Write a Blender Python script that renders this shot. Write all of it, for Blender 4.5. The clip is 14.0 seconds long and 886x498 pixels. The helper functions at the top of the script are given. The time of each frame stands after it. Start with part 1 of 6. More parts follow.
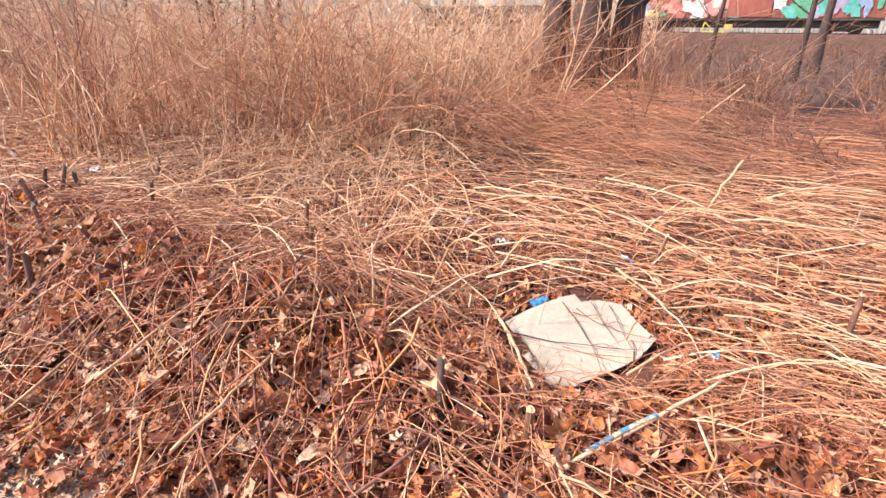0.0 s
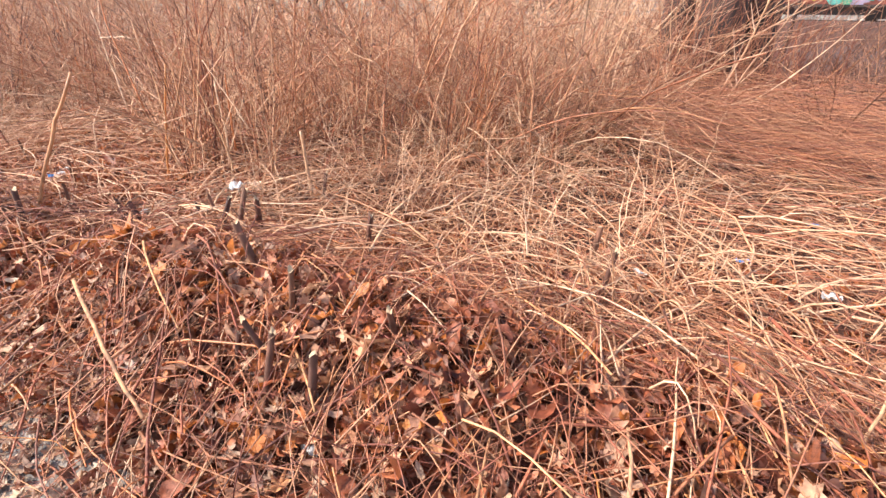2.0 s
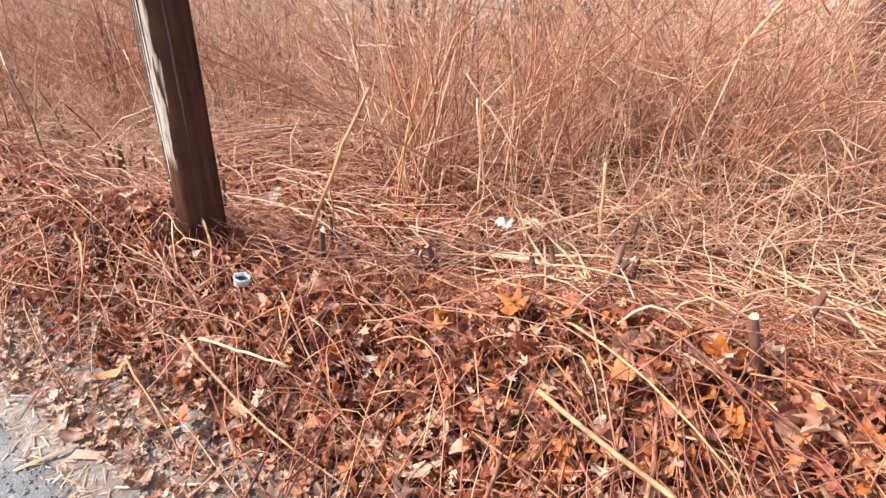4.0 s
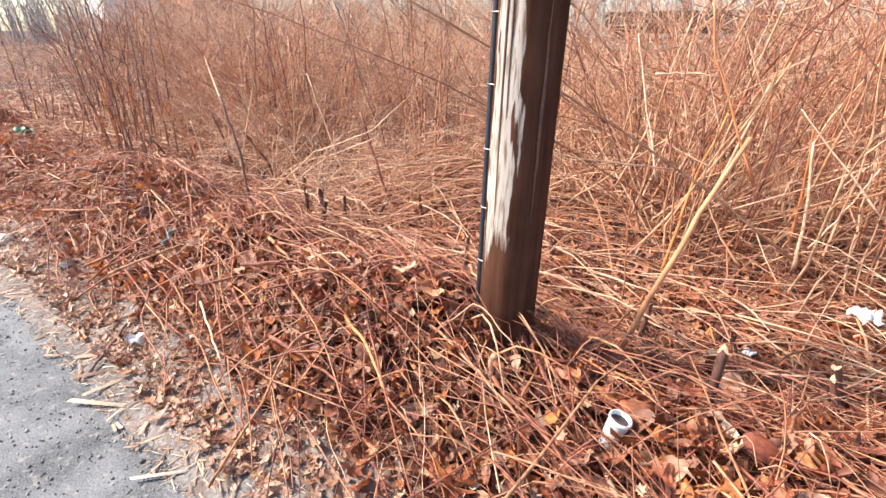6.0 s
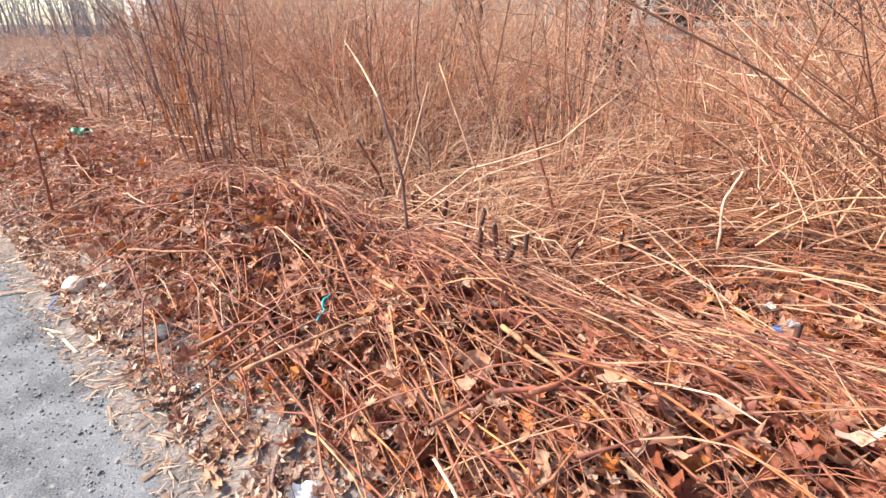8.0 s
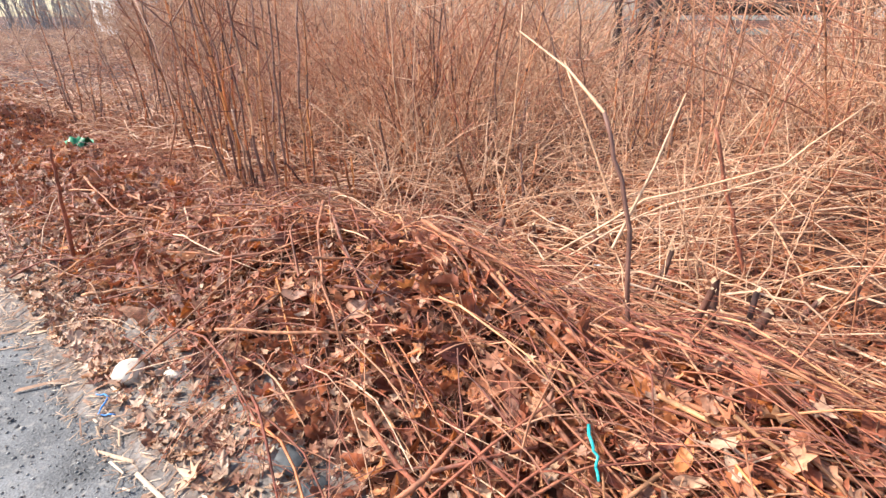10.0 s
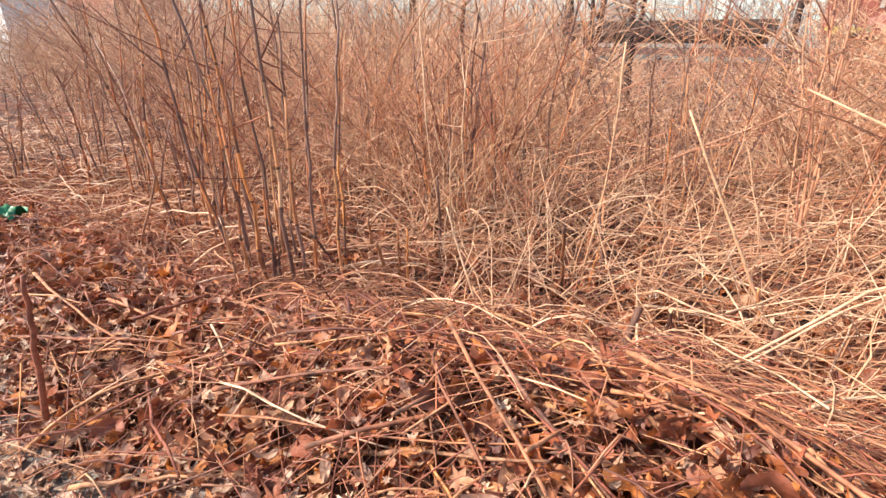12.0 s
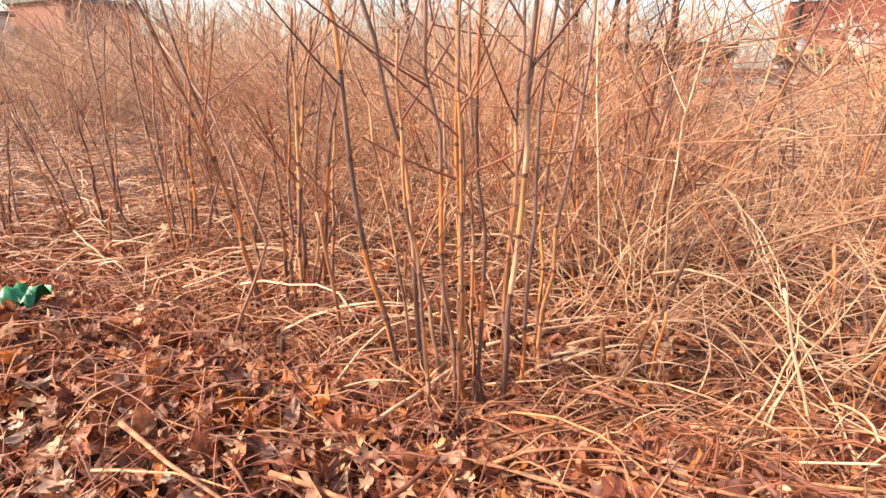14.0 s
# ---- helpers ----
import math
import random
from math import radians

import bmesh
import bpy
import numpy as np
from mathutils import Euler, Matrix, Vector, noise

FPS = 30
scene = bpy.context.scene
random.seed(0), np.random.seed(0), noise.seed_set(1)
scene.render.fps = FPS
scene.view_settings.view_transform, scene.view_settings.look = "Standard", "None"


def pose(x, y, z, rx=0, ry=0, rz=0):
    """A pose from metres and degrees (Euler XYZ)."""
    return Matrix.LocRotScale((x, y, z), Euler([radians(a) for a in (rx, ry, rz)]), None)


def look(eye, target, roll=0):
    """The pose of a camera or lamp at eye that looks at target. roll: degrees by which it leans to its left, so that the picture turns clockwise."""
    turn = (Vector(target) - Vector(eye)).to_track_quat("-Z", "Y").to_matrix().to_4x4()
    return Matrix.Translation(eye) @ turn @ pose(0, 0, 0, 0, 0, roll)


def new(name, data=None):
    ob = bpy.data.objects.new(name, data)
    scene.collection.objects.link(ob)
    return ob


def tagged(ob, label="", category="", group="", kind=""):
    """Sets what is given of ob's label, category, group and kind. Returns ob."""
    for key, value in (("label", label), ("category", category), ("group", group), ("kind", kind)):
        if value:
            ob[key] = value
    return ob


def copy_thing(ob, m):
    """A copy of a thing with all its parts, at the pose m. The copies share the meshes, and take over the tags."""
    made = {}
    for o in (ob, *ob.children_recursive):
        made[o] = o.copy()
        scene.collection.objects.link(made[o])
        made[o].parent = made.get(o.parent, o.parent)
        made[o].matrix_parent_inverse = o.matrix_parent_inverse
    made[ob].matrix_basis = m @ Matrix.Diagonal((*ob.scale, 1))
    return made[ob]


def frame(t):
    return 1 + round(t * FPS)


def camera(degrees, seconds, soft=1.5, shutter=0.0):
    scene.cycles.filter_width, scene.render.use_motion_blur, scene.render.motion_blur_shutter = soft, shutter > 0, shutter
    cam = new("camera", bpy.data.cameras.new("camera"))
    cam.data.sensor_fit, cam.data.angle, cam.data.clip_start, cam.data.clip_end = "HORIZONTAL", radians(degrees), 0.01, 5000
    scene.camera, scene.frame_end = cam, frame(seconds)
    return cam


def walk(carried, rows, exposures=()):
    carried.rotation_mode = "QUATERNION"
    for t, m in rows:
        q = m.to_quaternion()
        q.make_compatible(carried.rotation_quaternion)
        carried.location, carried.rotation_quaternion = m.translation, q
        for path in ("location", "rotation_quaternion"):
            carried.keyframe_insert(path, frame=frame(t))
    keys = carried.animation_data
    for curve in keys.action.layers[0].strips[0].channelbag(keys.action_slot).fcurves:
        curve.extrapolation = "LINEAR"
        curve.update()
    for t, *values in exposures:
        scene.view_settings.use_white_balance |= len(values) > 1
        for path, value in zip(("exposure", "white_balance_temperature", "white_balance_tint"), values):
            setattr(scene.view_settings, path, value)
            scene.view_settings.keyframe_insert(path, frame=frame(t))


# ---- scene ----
cam = camera(84.6, 14.0, 1.5)
PATH = [
    (0, (0.115, 0.294, 1.685), (-0.644, 1.95, 0.861), 0.5),
    (0.5, (-0.398, 0.273, 1.675), (-1.204, 1.909, 0.855), 0.4),
    (1, (-0.963, 0.292, 1.7), (-1.796, 1.903, 0.857), 0.4),
    (1.5, (-1.544, 0.438, 1.675), (-2.367, 2.039, 0.803), 0.4),
    (2, (-2.028, 0.455, 1.647), (-2.783, 2.09, 0.778), 0.8),
    (2.5, (-2.526, 0.322, 1.681), (-3.298, 1.945, 0.804), 0.7),
    (3, (-3.083, 0.258, 1.61), (-3.903, 1.865, 0.746), 1.1),
    (5.5, (-5.321, 0.269, 1.594), (-6.354, 1.777, 0.782), 1.0),
    (6, (-5.713, 0.226, 1.62), (-6.835, 1.673, 0.816), 0.6),
    (6.5, (-6.175, 0.337, 1.584), (-7.355, 1.736, 0.778), 0.3),
    (7, (-6.527, 0.376, 1.564), (-7.697, 1.776, 0.745), 0.2),
    (7.5, (-6.911, 0.342, 1.579), (-8.074, 1.742, 0.748), 0.2),
    (8, (-7.314, 0.399, 1.525), (-8.502, 1.776, 0.693), 0.2),
    (8.5, (-7.709, 0.461, 1.53), (-8.865, 1.859, 0.688), 0.3),
    (9, (-8.09, 0.413, 1.488), (-9.232, 1.813, 0.629), 0.3),
    (11.5, (-9.438, 0.399, 1.509), (-10.408, 1.957, 0.713), 0.5),
    (12, (-9.888, 0.566, 1.551), (-10.786, 2.179, 0.781), 0.6),
    (12.5, (-10.354, 0.594, 1.531), (-11.181, 2.254, 0.782), 0.8),
    (13, (-10.771, 0.684, 1.504), (-11.584, 2.356, 0.766), 0.8),
    (13.5, (-11.172, 0.866, 1.494), (-11.971, 2.556, 0.784), 0.6),
    (14, (-11.524, 0.831, 1.474), (-12.301, 2.539, 0.782), 0.3),
]
walk(cam, [(t, look(eye, goal, roll)) for t, eye, goal, roll in PATH],
     [(0, 1.50, 6600, 10), (3, 1.36, 6600, 10), (5.5, 1.40, 6450, 10), (9, 1.28, 6450, 10), (11.5, 1.23, 6700, 10), (14, 1.38, 7500, 12)])


def links(tree, a, b):
    tree.links.new(a, b)


# ---- world, sun, exposure ----
SUN_AZ, SUN_EL = radians(214), radians(42)
world = bpy.data.worlds.new("world")
scene.world = world
world.use_nodes = True
wt = world.node_tree
sky = wt.nodes.new("ShaderNodeTexSky")
sky.sky_type = "NISHITA"
sky.sun_disc = False
sky.sun_elevation = SUN_EL
sky.sun_rotation = radians(90) - SUN_AZ
sky.dust_density = 1.6
sky.air_density = 1.0
links(wt, sky.outputs[0], wt.nodes["Background"].inputs[0])
wt.nodes["Background"].inputs[1].default_value = 0.132
sun = new("sun", bpy.data.lights.new("sun", "SUN"))
sun.data.energy = 3.4
sun.data.angle = radians(5)
sun.data.color = (1.0, 0.93, 0.85)
sun.matrix_world = look((0, 0, 30), (-30 * math.cos(SUN_AZ), -30 * math.sin(SUN_AZ), 30 - 30 * math.tan(SUN_EL)))


# ---- materials ----
def material(name, colours, rough=0.7, grain=40.0, stain=3.0, depth=0.25, bump=0.3, stretch=(1, 1, 1), metal=0.0, sheen=0.0, spots=None, through_light=0.0, warm=False):
    """Colours picked at random for each loose piece, with fine grain and wide stains laid over them."""
    m = bpy.data.materials.new(name)
    m.use_nodes = True
    t = m.node_tree
    n = t.nodes
    bsdf = n["Principled BSDF"]
    geo, info = n.new("ShaderNodeNewGeometry"), n.new("ShaderNodeObjectInfo")
    add, frac = n.new("ShaderNodeMath"), n.new("ShaderNodeMath")
    add.operation, frac.operation = "ADD", "FRACT"
    links(t, geo.outputs["Random Per Island"], add.inputs[0])
    links(t, info.outputs["Random"], add.inputs[1])
    links(t, add.outputs[0], frac.inputs[0])
    ramp = n.new("ShaderNodeValToRGB")
    el = ramp.color_ramp.elements
    if warm:
        colours = [(min(1, r * 1.04), g * 0.86, b * 0.80) for r, g, b in colours]
    for i, c in enumerate(colours):
        p = i / max(1, len(colours) - 1)
        e = el[0] if i == 0 else (el[1] if i == 1 else el.new(p))
        e.position, e.color = p, (*c, 1)
    links(t, frac.outputs[0], ramp.inputs[0])
    coord, mp = n.new("ShaderNodeTexCoord"), n.new("ShaderNodeMapping")
    mp.inputs["Scale"].default_value = stretch
    links(t, coord.outputs["Object"], mp.inputs[0])
    fine, wide = n.new("ShaderNodeTexNoise"), n.new("ShaderNodeTexNoise")
    fine.inputs["Scale"].default_value, fine.inputs["Detail"].default_value = grain, 6
    wide.inputs["Scale"].default_value, wide.inputs["Detail"].default_value = stain, 4
    links(t, mp.outputs[0], fine.inputs[0])
    links(t, coord.outputs["Object"], wide.inputs[0])
    both = n.new("ShaderNodeMath")
    both.operation = "ADD"
    links(t, fine.outputs[0], both.inputs[0])
    links(t, wide.outputs[0], both.inputs[1])
    span = n.new("ShaderNodeMapRange")
    span.inputs[1].default_value, span.inputs[2].default_value = 0.6, 1.4
    span.inputs[3].default_value, span.inputs[4].default_value = 1 - 2 * depth, 1 + depth
    links(t, both.outputs[0], span.inputs[0])
    mul = n.new("ShaderNodeMix")
    mul.data_type, mul.blend_type = "RGBA", "MULTIPLY"
    mul.inputs[0].default_value = 1
    links(t, ramp.outputs[0], mul.inputs[6])
    links(t, span.outputs[0], mul.inputs[7])
    colour = mul.outputs[2]
    if spots:
        spot_colour, scale, low, high = spots
        sp, sr, mx = n.new("ShaderNodeTexNoise"), n.new("ShaderNodeMapRange"), n.new("ShaderNodeMix")
        sp.inputs["Scale"].default_value, sp.inputs["Detail"].default_value = scale, 5
        links(t, mp.outputs[0], sp.inputs[0])
        sr.inputs[1].default_value, sr.inputs[2].default_value = low, high
        links(t, sp.outputs[0], sr.inputs[0])
        mx.data_type = "RGBA"
        links(t, sr.outputs[0], mx.inputs[0])
        links(t, colour, mx.inputs[6])
        mx.inputs[7].default_value = (*spot_colour, 1)
        colour = mx.outputs[2]
    links(t, colour, bsdf.inputs["Base Color"])
    bsdf.inputs["Roughness"].default_value = rough
    bsdf.inputs["Metallic"].default_value = metal
    bsdf.inputs["Specular IOR Level"].default_value = 0.5
    if bump:
        bp = n.new("ShaderNodeBump")
        bp.inputs["Strength"].default_value, bp.inputs["Distance"].default_value = bump, 0.004
        links(t, fine.outputs[0], bp.inputs["Height"])
        links(t, bp.outputs[0], bsdf.inputs["Normal"])
    if through_light:
        tr, ms = n.new("ShaderNodeBsdfTranslucent"), n.new("ShaderNodeMixShader")
        links(t, colour, tr.inputs[0])
        ms.inputs[0].default_value = through_light
        links(t, bsdf.outputs[0], ms.inputs[1])
        links(t, tr.outputs[0], ms.inputs[2])
        links(t, ms.outputs[0], n["Material Output"].inputs[0])
    return m


M_SOIL = material("soil", [(0.10, 0.048, 0.03), (0.10, 0.048, 0.03)], 0.95, 30, 1.5, 0.4, 0.8, warm=True)
M_ROAD = material("asphalt", [(0.20, 0.20, 0.197), (0.20, 0.20, 0.197)], 0.9, 120, 4, 0.45, 1.0, spots=((0.30, 0.28, 0.25), 28, 0.56, 0.72))
M_CHIP = material("wood_chip", [(0.62, 0.44, 0.30), (0.34, 0.20, 0.13), (0.72, 0.56, 0.42), (0.45, 0.27, 0.17), (0.22, 0.12, 0.08), (0.66, 0.47, 0.30)], 0.8, 60, 8, 0.2, 0.4)
M_GRIT = material("grit", [(0.16, 0.15, 0.14), (0.42, 0.40, 0.37), (0.26, 0.22, 0.19), (0.10, 0.09, 0.09)], 0.9, 80, 8, 0.25, 0.3)
M_LEAF = material("dead_leaf", [(0.10, 0.03, 0.02), (0.42, 0.15, 0.075), (0.24, 0.075, 0.04), (0.58, 0.27, 0.14), (0.34, 0.11, 0.055), (0.62, 0.24, 0.06),
                                (0.14, 0.045, 0.032), (0.68, 0.42, 0.26), (0.46, 0.18, 0.09), (0.22, 0.07, 0.042), (0.76, 0.55, 0.38), (0.66, 0.30, 0.10), (0.36, 0.12, 0.065)], 0.55, 45, 14, 0.35, 0.6, through_light=0.25, warm=True)
M_STRAW = material("straw", [(0.58, 0.32, 0.17), (0.40, 0.17, 0.09), (0.66, 0.42, 0.24), (0.30, 0.115, 0.065), (0.54, 0.27, 0.13), (0.72, 0.52, 0.33), (0.24, 0.09, 0.055), (0.60, 0.36, 0.19)], 0.55, 50, 4, 0.3, 0.3, (1, 1, 0.3), warm=True)
M_PALE = material("bleached_cane", [(0.72, 0.53, 0.34), (0.58, 0.35, 0.20), (0.80, 0.64, 0.45), (0.66, 0.44, 0.26)], 0.5, 40, 7, 0.3, 0.3, warm=True)
M_REDCANE = material("red_cane", [(0.23, 0.07, 0.045), (0.40, 0.15, 0.08), (0.15, 0.05, 0.035), (0.56, 0.28, 0.14), (0.28, 0.10, 0.06), (0.64, 0.38, 0.18), (0.20, 0.09, 0.07)], 0.68, 35, 9, 0.45, 0.9, warm=True)
M_TWIG = material("red_twig", [(0.33, 0.115, 0.065), (0.18, 0.06, 0.042), (0.46, 0.19, 0.10), (0.12, 0.045, 0.035), (0.58, 0.33, 0.18), (0.24, 0.08, 0.05)], 0.55, 50, 6, 0.3, 0.2, warm=True)
M_BRUSH = material("dry_brush", [(0.57, 0.28, 0.15), (0.36, 0.15, 0.09), (0.69, 0.41, 0.24), (0.18, 0.08, 0.055), (0.61, 0.31, 0.16), (0.42, 0.21, 0.13), (0.73, 0.48, 0.29)], 0.6, 30, 1.5, 0.3, 0.2, warm=True)
# brush colours lightened and less red: distance haze painted into the stems
M_HAZEBRUSH = material("hazed_brush", [(0.72, 0.44, 0.28), (0.50, 0.25, 0.15), (0.79, 0.55, 0.38), (0.36, 0.165, 0.105), (0.73, 0.44, 0.265), (0.64, 0.345, 0.205)], 0.7, 30, 1.2, 0.25, 0.0)
M_DARKBRUSH = material("dark_brush", [(0.20, 0.10, 0.07), (0.09, 0.05, 0.04), (0.38, 0.23, 0.16), (0.13, 0.07, 0.05), (0.28, 0.16, 0.11)], 0.7, 30, 1.5, 0.3, 0.2, warm=True)
M_KNOT = material("knotweed_cane", [(0.52, 0.24, 0.09), (0.30, 0.19, 0.145), (0.60, 0.36, 0.18), (0.40, 0.15, 0.07), (0.64, 0.44, 0.27), (0.27, 0.17, 0.14)], 0.45, 22, 5, 0.35, 0.3, (1, 1, 0.25), spots=((0.10, 0.045, 0.035), 7, 0.56, 0.64), warm=True)
M_OCHRE = material("peeling_cane", [(0.68, 0.33, 0.11), (0.60, 0.22, 0.08), (0.72, 0.45, 0.23), (0.50, 0.18, 0.07)], 0.5, 30, 6, 0.3, 0.3, (1, 1, 0.25), warm=True)
M_DARKBARK = material("dark_cane_bark", [(0.20, 0.115, 0.09), (0.30, 0.20, 0.16), (0.13, 0.07, 0.055)], 0.6, 30, 6, 0.35, 0.3, (1, 1, 0.3), warm=True)
M_NODE = material("cane_node", [(0.12, 0.055, 0.038), (0.19, 0.08, 0.05)], 0.6, 60, 9, 0.3, 0.3)
M_STUB = material("rotten_stub", [(0.13, 0.06, 0.045), (0.20, 0.085, 0.055), (0.26, 0.12, 0.07), (0.09, 0.05, 0.045)], 0.7, 45, 9, 0.4, 0.6, (1, 1, 0.3))
M_CUT = material("cut_face", [(0.70, 0.52, 0.33), (0.52, 0.34, 0.2)], 0.7, 60, 9, 0.3, 0.3)
M_BARK = material("dark_bark", [(0.05, 0.03, 0.026), (0.08, 0.045, 0.036)], 0.9, 14, 2, 0.4, 1.0, (1, 1, 0.2))
M_CARD = material("grey_cardboard", [(0.41, 0.335, 0.26), (0.41, 0.335, 0.26)], 0.9, 30, 6, 0.12, 0.25, spots=((0.38, 0.305, 0.235), 7, 0.6, 0.8))
M_CARDEDGE = material("torn_cardboard", [(0.42, 0.32, 0.23), (0.50, 0.40, 0.3)], 0.95, 60, 8, 0.25, 0.5)
M_WHITE = material("white_plastic", [(0.80, 0.80, 0.78), (0.74, 0.74, 0.72)], 0.4, 30, 8, 0.1, 0.1)
M_OLDBLUE = material("flaking_blue_paint", [(0.06, 0.22, 0.36), (0.06, 0.22, 0.36)], 0.7, 60, 20, 0.3, 0.3, spots=((0.55, 0.42, 0.26), 35, 0.50, 0.58))
M_BLUE = material("blue_plastic", [(0.03, 0.22, 0.62), (0.05, 0.30, 0.66)], 0.4, 30, 8, 0.15, 0.1)
M_CYAN = material("turquoise_plastic", [(0.02, 0.48, 0.46), (0.02, 0.42, 0.42)], 0.4, 30, 8, 0.15, 0.1)
M_GREEN = material("green_plastic", [(0.015, 0.24, 0.09), (0.02, 0.20, 0.08)], 0.4, 30, 8, 0.25, 0.2)
M_BLACK = material("black_plastic", [(0.02, 0.02, 0.024), (0.03, 0.03, 0.034)], 0.45, 30, 8, 0.2, 0.1)
M_CABLE = material("cable_guard", [(0.018, 0.022, 0.032), (0.024, 0.028, 0.04)], 0.5, 60, 6, 0.3, 0.2)
M_STEEL = material("galvanised", [(0.60, 0.62, 0.64), (0.5, 0.52, 0.54)], 0.4, 60, 8, 0.15, 0.2, metal=0.7)
M_STONE = material("pale_stone", [(0.78, 0.68, 0.54), (0.74, 0.64, 0.52)], 0.85, 40, 12, 0.18, 0.5)
M_DARKSTONE = material("dark_stone", [(0.06, 0.07, 0.075), (0.09, 0.09, 0.09)], 0.7, 40, 12, 0.3, 0.5)
M_CONC = material("concrete", [(0.24, 0.235, 0.21), (0.19, 0.185, 0.17)], 0.95, 8, 0.8, 0.35, 0.5)
M_BALLAST = material("ballast", [(0.15, 0.12, 0.10), (0.15, 0.12, 0.10)], 0.95, 6, 0.4, 0.4, 1.0)
M_CARRED = material("boxcar_red", [(0.30, 0.085, 0.06), (0.30, 0.085, 0.06)], 0.7, 3, 0.6, 0.3, 0.2, (1, 1, 0.3))
M_UNDER = material("boxcar_underframe", [(0.06, 0.047, 0.042), (0.085, 0.06, 0.05)], 0.9, 6, 1, 0.3, 0.3)
M_BRICK = material("far_brick", [(0.42, 0.17, 0.12), (0.42, 0.17, 0.12)], 0.9, 5, 0.5, 0.2, 0.2)
# paint colours kept dull, with the haze over the railway mixed into them
M_PAINT = {k: material("paint_" + k, [c, c], 0.6, 4, 0.9, 0.25, 0.1) for k, c in
           {"yellow": (0.60, 0.50, 0.10), "pink": (0.56, 0.25, 0.21), "teal": (0.10, 0.37, 0.32), "white": (0.58, 0.55, 0.52), "blue": (0.26, 0.34, 0.50), "purple": (0.34, 0.27, 0.37), "red": (0.45, 0.14, 0.11), "green": (0.09, 0.33, 0.20)}.items()}


def pole_material():
    m = material("creosoted_wood", [(0.098, 0.044, 0.028), (0.098, 0.044, 0.028)], 1.0, 26, 3, 0.40, 1.0, (1, 1, 0.08))
    t = m.node_tree
    n = t.nodes
    bsdf = n["Principled BSDF"]
    dark = bsdf.inputs["Base Color"].links[0].from_socket
    coord, sep = n.new("ShaderNodeTexCoord"), n.new("ShaderNodeSeparateXYZ")
    links(t, coord.outputs["Object"], sep.inputs[0])
    turn = n.new("ShaderNodeMath")
    turn.operation = "ARCTAN2"
    links(t, sep.outputs[1], turn.inputs[0])
    links(t, sep.outputs[0], turn.inputs[1])
    mp, nz = n.new("ShaderNodeMapping"), n.new("ShaderNodeTexNoise")
    mp.inputs["Scale"].default_value = (34, 34, 3.4)
    links(t, coord.outputs["Object"], mp.inputs[0])
    links(t, mp.outputs[0], nz.inputs[0])
    nz.inputs["Scale"].default_value, nz.inputs["Detail"].default_value = 1.0, 6

    def maths(op, a, b):
        k = n.new("ShaderNodeMath")
        k.operation = op
        for i, v in enumerate((a, b)):
            if isinstance(v, (int, float)):
                k.inputs[i].default_value = v
            else:
                links(t, v, k.inputs[i])
        return k.outputs[0]

    off = maths("ABSOLUTE", maths("ADD", turn.outputs[0], radians(100)), 0)
    wob = maths("MULTIPLY", maths("SUBTRACT", nz.outputs[0], 0.5), 1.3)
    side = n.new("ShaderNodeMapRange")
    side.inputs[1].default_value, side.inputs[2].default_value = 0.52, 0.47
    links(t, maths("ADD", off, wob), side.inputs[0])
    low = n.new("ShaderNodeMapRange")
    low.inputs[1].default_value, low.inputs[2].default_value = 0.80, 0.92
    links(t, maths("ADD", sep.outputs[2], maths("MULTIPLY", wob, 0.7)), low.inputs[0])
    mask = maths("MULTIPLY", side.outputs[0], low.outputs[0])
    bsdf.inputs["Specular IOR Level"].default_value = 0.0
    mx, tint = n.new("ShaderNodeMix"), n.new("ShaderNodeValToRGB")
    tint.color_ramp.elements[0].position, tint.color_ramp.elements[0].color = 0.36, (0.20, 0.14, 0.10, 1)
    tint.color_ramp.elements[1].position, tint.color_ramp.elements[1].color = 0.50, (0.45, 0.39, 0.335, 1)
    fine = n.new("ShaderNodeTexNoise")
    fine.inputs["Scale"].default_value, fine.inputs["Detail"].default_value = 2.2, 8
    links(t, mp.outputs[0], fine.inputs[0])
    links(t, fine.outputs[0], tint.inputs[0])
    mx.data_type = "RGBA"
    links(t, mask, mx.inputs[0])
    links(t, dark, mx.inputs[6])
    links(t, tint.outputs[0], mx.inputs[7])
    links(t, mx.outputs[2], bsdf.inputs["Base Color"])
    return m


M_POLE = pole_material()


# ---- the lie of the land ----
def smooth(a, b, v):
    s = np.clip((v - a) / (b - a), 0, 1)
    return s * s * (3 - 2 * s)


def wave(x, y, s, k):
    return (np.sin(x * s + 1.7 * k) * np.cos(y * s * 1.13 - 0.6 * k) + 0.6 * np.sin(x * s * 2.3 + y * s * 1.7 + k) + 0.35 * np.cos(y * s * 4.1 - x * s * 3.3 + 2.1 * k)) / 1.95


